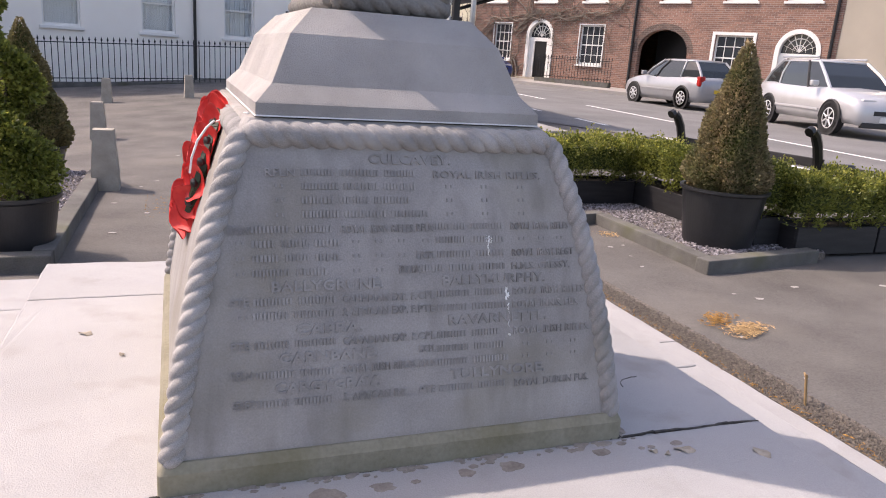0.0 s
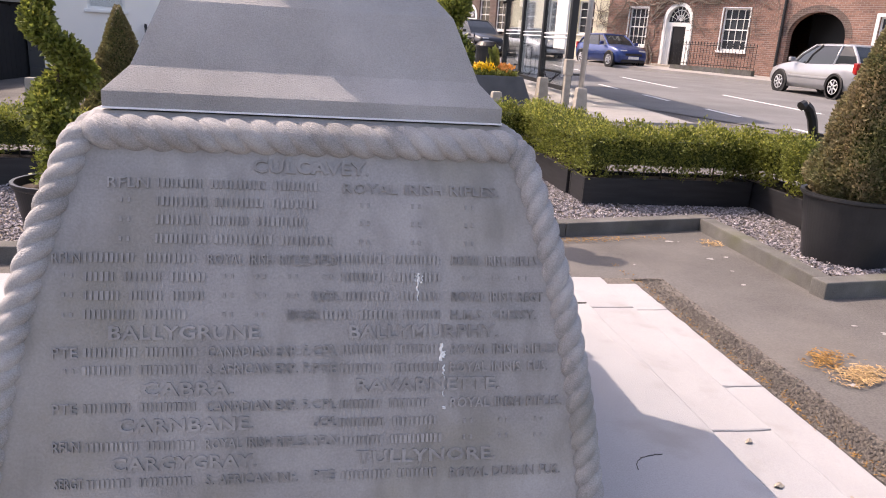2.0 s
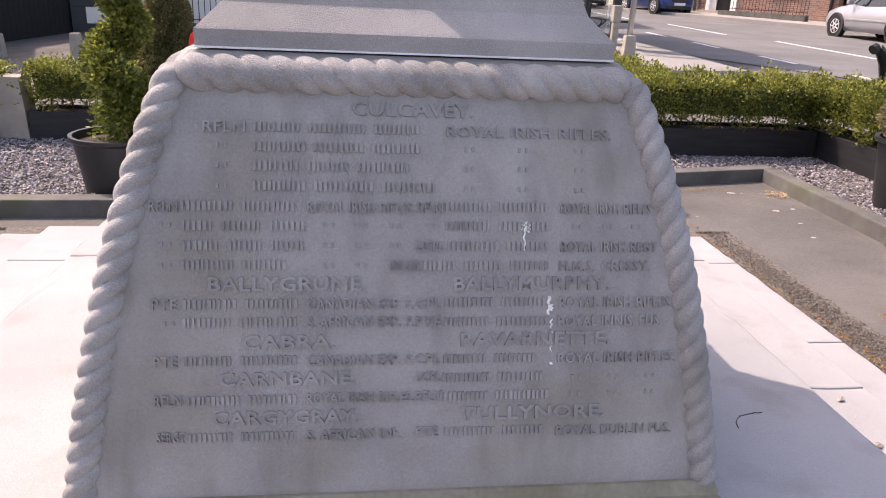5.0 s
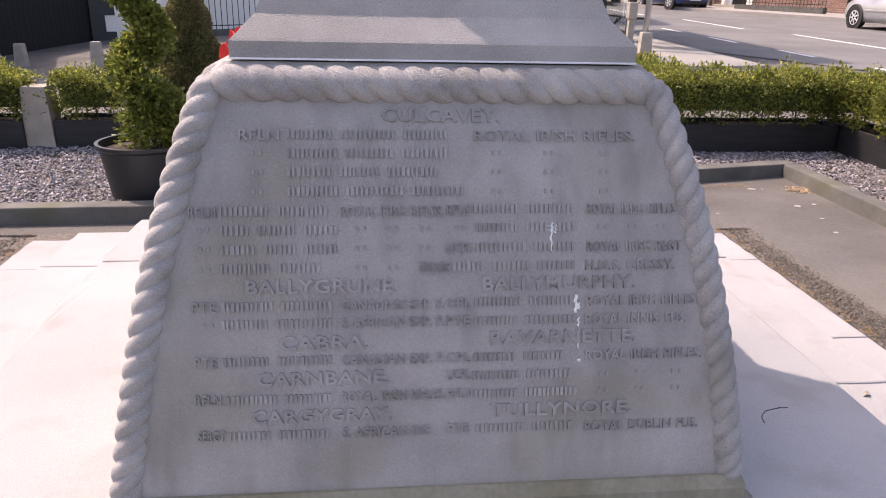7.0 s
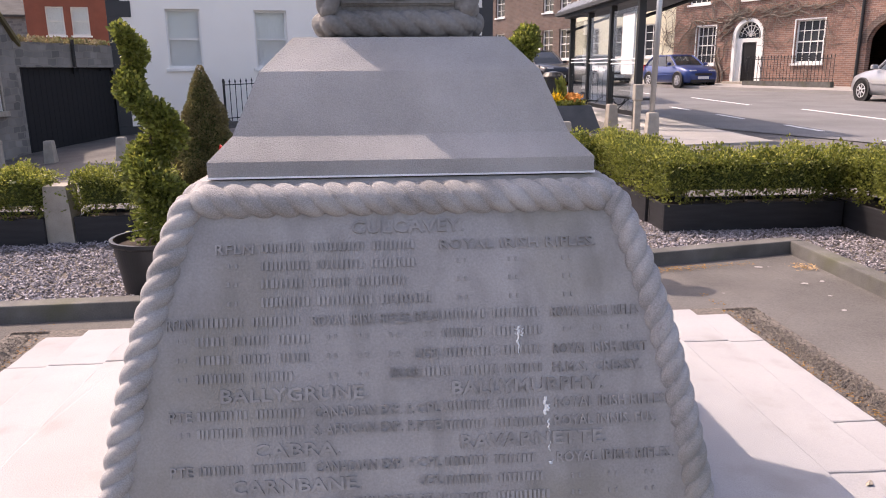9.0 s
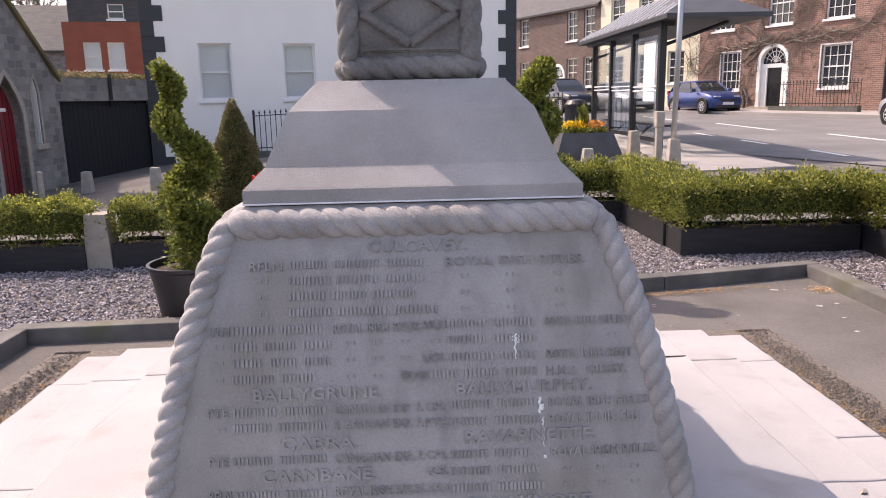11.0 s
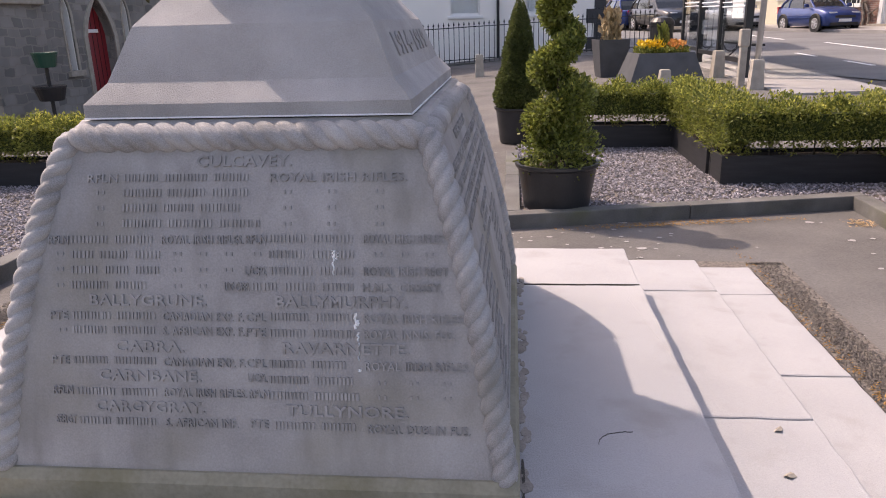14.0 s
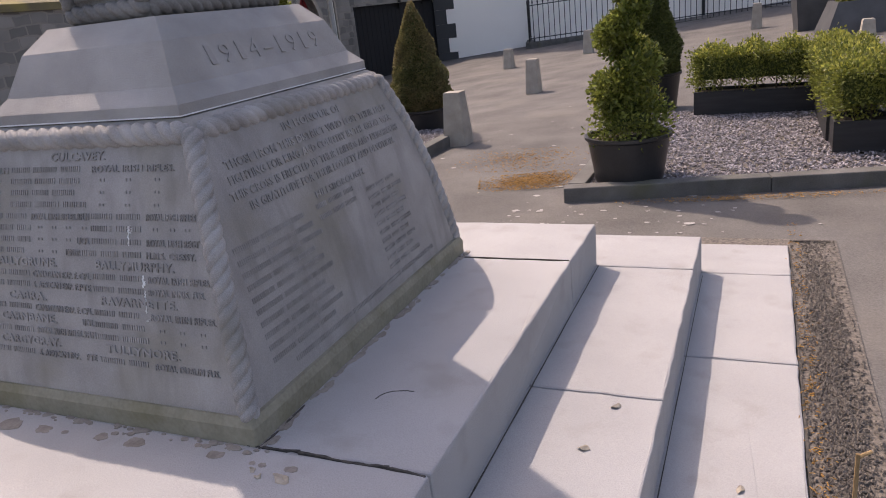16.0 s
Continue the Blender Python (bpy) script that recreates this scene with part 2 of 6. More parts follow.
# ---- mesh helpers ----
def thing(name, label, category, m=None, group="", kind=""):
    ob = new(name)
    ob.empty_display_size = 0.1
    if m is not None:
        ob.matrix_world = m
    return tagged(ob, label, category, group, kind)


def finish(name, bm, mat, smooth=False):
    me = bpy.data.meshes.new(name)
    bmesh.ops.recalc_face_normals(bm, faces=bm.faces)
    if smooth:
        for f in bm.faces:
            f.smooth = True
    bm.to_mesh(me)
    bm.free()
    me.materials.append(mat)
    return me


def part(name, bm, mat, parent, label="", smooth=False):
    """One mesh object under a thing or under a part; parent None: a mesh thing of its own."""
    ob = new(name, finish(name, bm, mat, smooth))
    ob.parent = parent
    return tagged(ob, label) if label else ob


def again(ob, m, parent=None):
    """Another object on the same mesh."""
    o = new(ob.name.split(".")[0], ob.data)
    o.parent = parent or ob.parent
    o.matrix_local = m
    return o


def box(x0, x1, y0, y1, z0, z1, bevel=0.0, bm=None):
    own = bmesh.new()
    bmesh.ops.create_cube(own, size=1.0, matrix=Matrix.Translation(((x0 + x1) / 2, (y0 + y1) / 2, (z0 + z1) / 2)) @ Matrix.Diagonal((abs(x1 - x0), abs(y1 - y0), abs(z1 - z0), 1)))
    if bevel:
        bmesh.ops.bevel(own, geom=own.edges[:], offset=bevel, segments=2, affect="EDGES", profile=0.5)
    if bm is None:
        return own
    merge(bm, own)
    return bm


def merge(bm, other):
    me = bpy.data.meshes.new("tmp")
    other.to_mesh(me)
    other.free()
    bm.from_mesh(me)
    bpy.data.meshes.remove(me)


def loft(rings, close=True, caps=True, bm=None):
    bm = bm or bmesh.new()
    vs = [[bm.verts.new(p) for p in r] for r in rings]
    n = len(rings[0])
    for a, b in zip(vs, vs[1:]):
        for i in range(n if close else n - 1):
            j = (i + 1) % n
            bm.faces.new((a[i], a[j], b[j], b[i]))
    if caps:
        bm.faces.new(vs[0][::-1]), bm.faces.new(vs[-1])
    return bm


def rod(p0, p1, r0, r1=None, n=10, bm=None, caps=True):
    p0, p1 = Vector(p0), Vector(p1)
    r1 = r0 if r1 is None else r1
    q = (p1 - p0).to_track_quat("Z", "Y")
    ring = lambda p, r: [p + q @ Vector((r * math.cos(a), r * math.sin(a), 0)) for a in (i * math.tau / n for i in range(n))]
    return loft([ring(p0, r0), ring(p1, r1)], bm=bm, caps=caps)


def lathe(profile, n=32, bm=None):
    return loft([[(r * math.cos(a), r * math.sin(a), z) for a in (i * math.tau / n for i in range(n))] for r, z in profile], bm=bm)


def prism(poly, y0, y1, bm=None):
    """A polygon in x and z pushed from y0 to y1."""
    return loft([[(x, y0, z) for x, z in poly], [(x, y1, z) for x, z in poly]], bm=bm)


def smooth01(a, b, v):
    v = min(1, max(0, (v - a) / (b - a)))
    return v * v * (3 - 2 * v)


def rise(x, y):
    """Height of the sloping street above the level court round the monument."""
    far = 0.015 * y + 0.07 * min(x, 0) + 0.06 * min(max(x, 0), 3) + 0.004 * max(x - 3, 0) - 0.16
    far = max(-1.2, min(far, 1.5))
    return far * smooth01(3.6, 9.6, math.hypot(x, y - 1))


# ---- ground ----
def axis(lo, hi):
    out, v, step = [0.0], 0.0, 0.5
    for sign, limit in ((1, hi), (-1, lo)):
        v, step = 0.0, 0.5
        while abs(v) < abs(limit):
            v += sign * step
            step *= 1.0 if abs(v) < 14 else 1.12
            out.append(v)
    return sorted(out)


def sheet(xs, ys, height):
    bm = bmesh.new()
    grid = [[bm.verts.new((x, y, height(x, y))) for x in xs] for y in ys]
    for r0, r1 in zip(grid, grid[1:]):
        for i in range(len(xs) - 1):
            bm.faces.new((r0[i], r0[i + 1], r1[i + 1], r1[i]))
    return bm


ground = part("ground", sheet(axis(-400, 400), axis(-400, 500), lambda x, y: rise(x, y) - 0.004), ASPHALT, None, smooth=True)
tagged(ground, "grey worn asphalt of the memorial court and street", "ground", kind="structure")

# The road runs along ROAD_WAY past the terrace; s metres along it, w metres across from the terrace front.
ROAD_WAY, ROAD_SIDE, TERRACE = Vector((-0.431, 0.902, 0)), Vector((-0.902, -0.431, 0)), Vector((16.2, 29.6, 0))


def on_road(s, w, up=0.0):
    p = TERRACE + ROAD_WAY * s + ROAD_SIDE * w
    return Vector((p.x, p.y, rise(p.x, p.y) + up))


def ribbon(s0, s1, w0, w1, up, thick=0.0, steps=40, curve=lambda s: 0.0):
    bm = bmesh.new()
    rows = []
    for i in range(steps + 1):
        s = s0 + (s1 - s0) * i / steps
        c = curve(s)
        ps = [on_road(s, w0 + (w1 - w0) * k / 6 + c, up) for k in range(7)]
        if thick:
            ps = [ps[0] - Vector((0, 0, thick)), *ps, ps[-1] - Vector((0, 0, thick))]
        rows.append([bm.verts.new(p) for p in ps])
    for a, b in zip(rows, rows[1:]):
        for i in range(len(a) - 1):
            bm.faces.new((a[i], a[i + 1], b[i + 1], b[i]))
    return bm


tagged(part("road", ribbon(-60, 60, 3.2, 16.3, 0.012, steps=120), ROAD, None), "grey asphalt road with worn white lines", "road", kind="structure")
tagged(part("pavement", ribbon(-60, 60, 0.0, 3.2, 0.13, 0.2, steps=120), PAVE, None), "pale concrete pavement along the brick terrace", "pavement", kind="structure")
shelter_strip = loft([[(4.55, y, rise(4.55, y) - 0.2), (6.15, y, rise(6.15, y) - 0.2), (6.15, y, rise(6.15, y) + 0.035), (6.08, y, rise(6.08, y) + 0.05), (4.55, y, rise(4.55, y) + 0.022)] for y in (10.0 + 0.52 * i for i in range(18))])
tagged(part("pavement", shelter_strip, PAVE_PALE, None), "pale concrete pavement strip under the bus shelter", "pavement", kind="structure")
for x, y0, y1, wd in ((10.05, 18.7, 22.7, 0.14), (10.5, 12.9, 16.9, 0.14), (10.7, 7.0, 11.0, 0.14), (9.6, 25, 29, 0.14), (10.8, 1, 5, 0.14), (7.75, 14.4, 15.7, 0.12), (7.85, 11.6, 12.9, 0.12), (7.7, 17.2, 18.5, 0.12), (7.95, 8.8, 10.1, 0.12), (8.0, 6.0, 7.3, 0.12)):
    line = part("road_line", sheet((x - wd / 2, x + wd / 2), [y0 + (y1 - y0) * i / 6 for i in range(7)], lambda a, b: rise(a, b) + 0.018), LINE, None)
    tagged(line, "worn white dash painted on the road", "road line", "road dashes", "structure")


# ---- war memorial ----
H, DEPTH = 0.38, 1.45


def inset(z):
    s = max(0.0, (z - H) / 0.8)
    return 0.225 * (0.62 * s + 0.38 * s ** 3)


def half(z):
    return 0.572 - inset(z) * 0.84


memorial = thing("war_memorial", "grey limestone war memorial with rope moulding and raised lettering", "war memorial")


def ring4(hx, y0, y1, z):
    return [(-hx, y0, z), (hx, y0, z), (hx, y1, z), (-hx, y1, z)]


def round_ring(hx, y0, y1, z, r=0.02):
    out = []
    for cx, cy, a0 in ((hx - r, y1 - r, 0), (-hx + r, y1 - r, 90), (-hx + r, y0 + r, 180), (hx - r, y0 + r, 270)):
        for k in range(4):
            a = radians(a0 + 30 * k)
            out.append((cx + r * math.cos(a), cy + r * math.sin(a), z))
    return out


zs = [H + 0.06 + (1.165 - H - 0.06) * i / 16 for i in range(17)]
part("tapered_base", loft([round_ring(half(z), inset(z), DEPTH - inset(z), z) for z in zs] + [round_ring(half(1.165) - 0.012, inset(1.165) + 0.012, DEPTH - inset(1.165) - 0.012, 1.18)]), STONE, memorial, "grey limestone block with curving sides")
part("base_plinth", loft([round_ring(0.583, -0.006, DEPTH + 0.006, z, 0.012) for z in (H, H + 0.052)] + [round_ring(0.574, 0.006, DEPTH - 0.006, H + 0.074, 0.012)]), STONE_DAMP, memorial, "plain limestone foot band stained green by algae")


def rope(path, radius, pitch, name="rope_moulding", lead=0.0, flip=1, ring=30, step=0.003, parent=memorial, mat=STONE_ROUGH):
    """A carved three-strand rope along a path of points."""
    pts = [Vector(p) for p in path]
    dist = [0.0]
    for a, b in zip(pts, pts[1:]):
        dist.append(dist[-1] + (b - a).length)
    n = max(8, int(dist[-1] / step))
    rings, k = [], 0
    for i in range(n + 1):
        d = dist[-1] * i / n
        while k < len(pts) - 2 and d > dist[k + 1]:
            k += 1
        f = (d - dist[k]) / (dist[k + 1] - dist[k])
        p = pts[k].lerp(pts[k + 1], f)
        t = (pts[min(k + 1, len(pts) - 1)] - pts[k]).normalized()
        u = t.orthogonal().normalized() if i == 0 else (last - last.dot(t) * t).normalized()
        last = u
        v = t.cross(u)
        row = []
        for j in range(ring):
            a = math.tau * j / ring
            ph = 1.5 * a * flip - math.pi * (d + lead) / pitch
            end = min(d, dist[-1] - d) / radius
            r = radius * (0.72 + 0.29 * abs(math.sin(ph)) ** 0.6) * (math.sqrt(max(0.05, 1 - (1 - end) ** 2)) if end < 1 else 1)
            row.append(p + u * (r * math.cos(a)) + v * (r * math.sin(a)))
        rings.append(row)
    return part(name, loft(rings), mat, parent, smooth=True)


TOPZ = 1.144
for sx in (-1, 1):
    for back in (0, 1):
        path = []
        for i in range(15):
            z = H + 0.055 + (TOPZ + 0.012 - H - 0.055) * i / 14
            y = inset(z) + 0.008
            path.append((sx * (half(z) - 0.008), DEPTH - y if back else y, z))
        rope(path, 0.0292, 0.037)
hx, fy = half(TOPZ) - 0.006, inset(TOPZ) + 0.003
for p0, p1 in (((-hx, fy, TOPZ), (hx, fy, TOPZ)), ((hx - 0.008, fy + 0.02, TOPZ - 0.004), (hx - 0.008, DEPTH - fy - 0.02, TOPZ - 0.004)), ((-hx, DEPTH - fy, TOPZ), (hx, DEPTH - fy, TOPZ)), ((-hx + 0.008, fy + 0.02, TOPZ - 0.004), (-hx + 0.008, DEPTH - fy - 0.02, TOPZ - 0.004))):
    rope([p0, p1], 0.0325, 0.044)

part("joint", loft([round_ring(0.3592, 0.2228, DEPTH - 0.2228, z, 0.004) for z in (1.1835, 1.1868)]), MORTAR, memorial, "bright white pointed joint")
LEDGE = ((0.357, 0.225, 1.187), (0.357, 0.225, 1.214), (0.352, 0.229, 1.219), (0.316, 0.265, 1.257), (0.268, 0.315, 1.373), (0.264, 0.319, 1.377), (0.208, 0.374, 1.437))
part("upper_plinth", loft([ring4(a, y, DEPTH - y, z) for a, y, z in LEDGE]), STONE_DRESSED, memorial, "chamfered limestone plinth under the shaft")
SX, SY0 = 0.150, 0.415
SY1 = DEPTH - SY0
part("shaft", box(-SX, SX, SY0, SY1, 1.43, 4.3, 0.01), STONE_SHAFT, memorial, "carved limestone cross shaft")
part("cross_arm", box(-SX + 0.02, SX - 0.02, SY0 - 0.45, SY1 + 0.45, 3.3, 3.75, 0.02), STONE_ROUGH, memorial)
for sx in (-1, 1):
    for y in (SY0, SY1):
        rope([(sx * (SX - 0.012), y, 1.47), (sx * (SX - 0.012), y, 2.6)], 0.026, 0.055, mat=STONE_SHAFT)
for p0, p1 in (((-SX - 0.008, SY0, 1.464), (SX + 0.008, SY0, 1.464)), ((SX, SY0, 1.464), (SX, SY1, 1.464)), ((-SX, SY1, 1.464), (SX, SY1, 1.464)), ((-SX, SY0, 1.464), (-SX, SY1, 1.464))):
    rope([p0, p1], 0.027, 0.045, mat=STONE_SHAFT)


def slab_bar(a, b, w, d, y, parent, name="panel_moulding"):
    """A flat bar between two points of an upright face."""
    a, b = Vector((a[0], a[1])), Vector((b[0], b[1]))
    t = (b - a).normalized()
    nrm = Vector((-t.y, t.x)) * w / 2
    bm = prism([(a + nrm)[:], (a - nrm)[:], (b - nrm)[:], (b + nrm)[:]], y - d, y + 0.002)
    bmesh.ops.bevel(bm, geom=[e for e in bm.edges if all(v.co.y < y for v in e.verts)], offset=0.004, segments=2, affect="EDGES")
    return part(name, bm, STONE_SHAFT, parent)


for k in range(6):
    zc = 1.585 + 0.155 * k
    for a, b in (((-0.105, zc), (0, zc - 0.068)), ((0, zc - 0.068), (0.105, zc)), ((0.105, zc), (0, zc + 0.068)), ((0, zc + 0.068), (-0.105, zc))):
        slab_bar(a, b, 0.021, 0.014 + 0.0025 * ((a[0] < b[0]) == (a[1] > b[1])) + 0.001 * (a[1] > zc + 0.01 or b[1] > zc + 0.01), SY0, memorial)
slab_bar((-0.115, 1.505), (0.115, 1.505), 0.012, 0.008, SY0, memorial)

# ---- steps ----
steps = thing("memorial_steps", "three pale stone steps round the memorial, bright in the sun", "steps", kind="structure")


def stones(rects, z0, z1):
    for x0, x1, y0, y1 in rects:
        bm = box(x0 + 0.0025, x1 - 0.0025, y0 + 0.0025, y1 - 0.0025, z0, z1 + random.uniform(-0.002, 0.002), 0.007)
        long = [e for e in bm.edges if e.calc_length() > 0.25]
        bmesh.ops.subdivide_edges(bm, edges=long, cuts=26, use_grid_fill=False)
        for v in bm.verts:
            q = v.co * 11
            v.co += Vector((noise.noise(q), noise.noise(q + Vector((9, 0, 0))), 0.6 * noise.noise(q + Vector((0, 9, 0))))) * 0.0045
        part("step_stone", bm, STEP, steps)


stones(((-1.06, 1.06, -0.44, 0), (0.5, 1.06, 0, 1.384), (-1.06, -0.5, 0, 1.384), (-0.5, 0.5, 0, 1.384), (-1.06, 0.1, 1.384, 1.86), (0.1, 1.06, 1.384, 1.86)), 0.10, 0.38)
stones(((-1.48, 0.3, -0.86, -0.42), (0.3, 1.48, -0.86, -0.42), (1.03, 1.48, -0.42, 0.75), (1.03, 1.48, 0.75, 1.84), (-1.48, -1.03, -0.42, 0.9), (-1.48, -1.03, 0.9, 1.84), (-1.48, 0.0, 1.84, 2.28), (0.0, 1.48, 1.84, 2.28)), -0.05, 0.186)
stones(((-1.875, -0.4, -1.26, -0.83), (-0.4, 1.875, -1.26, -0.83), (1.45, 1.875, -0.83, 1.373), (1.45, 1.875, 1.373, 2.25), (-1.875, -1.45, -0.83, 1.1), (-1.875, -1.45, 1.1, 2.25), (-1.875, -0.2, 2.25, 2.675), (-0.2, 1.875, 2.25, 2.675)), -0.15, 0.012)
grit = bmesh.new()
for x0, x1, y0, y1 in ((1.877, 2.1, -1.4, 2.8), (-2.1, -1.877, -1.4, 2.8), (-1.877, 1.877, 2.677, 2.8), (-1.877, 1.877, -1.4, -1.262)):
    box(x0, x1, y0, y1, -0.05, 0.003, bm=grit)
tagged(part("grit_margin", grit, GRIT, None), "strip of dark grit and dry moss round the lowest step", "grit", kind="structure")


# ---- kerbs and beds ----
def kerb(points, width=0.12, height=0.098):
    """Kerb stones along inner points, laid on the left of the way."""
    for (ax, ay), (bx, by) in zip(points, points[1:]):
        a, b = Vector((ax, ay, 0)), Vector((bx, by, 0))
        t = (b - a).normalized()
        run = thing("kerb", "weathered dark stone kerb edging a gravel bed", "kerb", Matrix.Translation(a) @ Matrix.Rotation(math.atan2(t.y, t.x), 4, "Z"), "bed kerbs", "structure")
        ln = (b - a).length
        n = max(1, round(ln / 1.25))
        for i in range(n):
            part("kerb_stone", box(ln * i / n + 0.002, ln * (i + 1) / n - 0.002, 0, width, -0.15, height + random.uniform(-0.003, 0.003), 0.008), KERB, run)


for run in (((0.50, 6.0), (0.50, 3.62)), ((0.50, 3.48), (3.10, 4.03)), ((2.98, 4.00), (2.96, 2.573)), ((2.95, 2.45), (4.15, 2.62)),
            ((-2.36, 0.2), (-2.33, 2.948)), ((-2.45, 2.95), (-1.21, 3.0)), ((-1.21, 3.122), (-1.18, 6.0))):
    kerb(run)


def chips(rects, z, per_m2, size):
    """Loose slate chippings, each a small uneven flake."""
    verts, faces = [], []
    for x0, x1, y0, y1 in rects:
        for _ in range(int((x1 - x0) * (y1 - y0) * per_m2)):
            c = Vector((random.uniform(x0, x1), random.uniform(y0, y1), z + random.uniform(-0.004, 0.014)))
            q = Euler((random.gauss(0, 0.45), random.gauss(0, 0.45), random.uniform(0, 6.3))).to_quaternion()
            a, b, h = size * random.uniform(0.5, 1.1), size * random.uniform(0.3, 0.7), size * random.uniform(0.12, 0.3)
            k = len(verts)
            for px, py, pz in ((-a, -b * 0.6, -h), (a * 0.8, -b, -h), (a, b * 0.7, -h), (-a * 0.7, b, -h), (-a * 0.8, -b * 0.4, h), (a * 0.6, -b * 0.8, h), (a * 0.8, b * 0.5, h), (-a * 0.5, b * 0.8, h)):
                verts.append(c + q @ Vector((px, py, pz)) * 0.5)
            faces += [tuple(k + i for i in f) for f in ((4, 5, 6, 7), (0, 1, 5, 4), (1, 2, 6, 5), (2, 3, 7, 6), (3, 0, 4, 7))]
    me = bpy.data.meshes.new("chippings")
    me.from_pydata(verts, [], faces)
    me.materials.append(GRAVEL)
    return me


RIGHT_BED = ((0.6, 1.1, 3.66, 3.9), (1.1, 1.7, 3.78, 3.9), (0.6, 1.7, 3.9, 6.55), (1.7, 2.1, 3.92, 4.02), (1.7, 2.5, 4.02, 6.55), (2.5, 3.08, 4.08, 4.62), (3.08, 4.3, 2.7, 4.62))
LEFT_BED = ((-4.6, -2.45, 0.2, 4.75), (-2.45, -1.3, 3.08, 6.1))
for bed in (RIGHT_BED, LEFT_BED):
    base = bmesh.new()
    for x0, x1, y0, y1 in bed:
        box(x0, x1, y0, y1, -0.1, 0.055, bm=base)
    tagged(part("gravel_bed", base, GRIT, None), "bed under grey-purple slate chippings inside the kerb", "gravel bed", kind="structure")
    tagged(new("slate_chippings", chips(bed, 0.06, 2300, 0.029)), "loose grey-purple slate chippings filling the bed", "chippings", kind="stuff")


# ---- planting ----
def leaves(name, spots, size, mat, parent, label="", spread=0.55):
    """Many small folded leaves at spots (place, outward way)."""
    verts, faces = [], []
    for p, out in spots:
        d = (Vector(out) + Vector((random.gauss(0, spread), random.gauss(0, spread), random.gauss(0, spread)))).normalized()
        side = d.cross(Vector((random.gauss(0, 1), random.gauss(0, 1), random.gauss(0, 1)))).normalized()
        up = side.cross(d)
        s = size * random.uniform(0.6, 1.3)
        k = len(verts)
        verts += [Vector(p), Vector(p) + d * s * 0.5 + side * s * 0.32 + up * s * 0.12, Vector(p) + d * s, Vector(p) + d * s * 0.5 - side * s * 0.32 + up * s * 0.12]
        faces += [(k, k + 1, k + 2), (k, k + 2, k + 3)]
    me = bpy.data.meshes.new(name)
    me.from_pydata(verts, [], faces)
    me.materials.append(mat)
    ob = new(name, me)
    ob.parent = parent
    return tagged(ob, label, kind="stuff")


def hedge_spots(length, width, z0, z1, count):
    out = []
    for _ in range(count):
        u, v, w = random.uniform(0, length), random.uniform(-1, 1), random.uniform(0, 1)
        clump = noise.noise(Vector((u * 4.5, v * 2.0, w * 2 + length * 7))) * 0.12 + noise.noise(Vector((u * 14, v * 6, w * 6 + 3))) * 0.06
        clump -= 0.075 * abs(math.cos(math.pi * u / 0.34)) ** 3
        face = random.random()
        if face < 0.34:
            p, o = Vector((u, v * width / 2, z1 + clump)), Vector((0, v * 0.4, 1))
        elif face < 0.88:
            sgn = 1 if face < 0.6 else -1
            low = z0 + (z1 - z0) * w
            p, o = Vector((u, sgn * (width / 2 * (1 - 0.25 * (1 - w) ** 2) + clump), low)), Vector((0, sgn, 0.45))
        else:
            e = 0 if random.random() < 0.5 else length
            p, o = Vector((e + (clump if e else -clump), v * width / 2, z0 + (z1 - z0) * w)), Vector((1 if e else -1, 0, 0.4))
        p += Vector((random.gauss(0, 0.012), random.gauss(0, 0.014), random.gauss(0, 0.012)))
        if face >= 0.34 and w < 0.06 + 0.30 * abs(math.cos(math.pi * u / 0.34)) ** 1.6 * (0.6 + 0.6 * noise.noise(Vector((u * 3, 3.3, length)))):
            continue
        out.append((p, o))
    return out


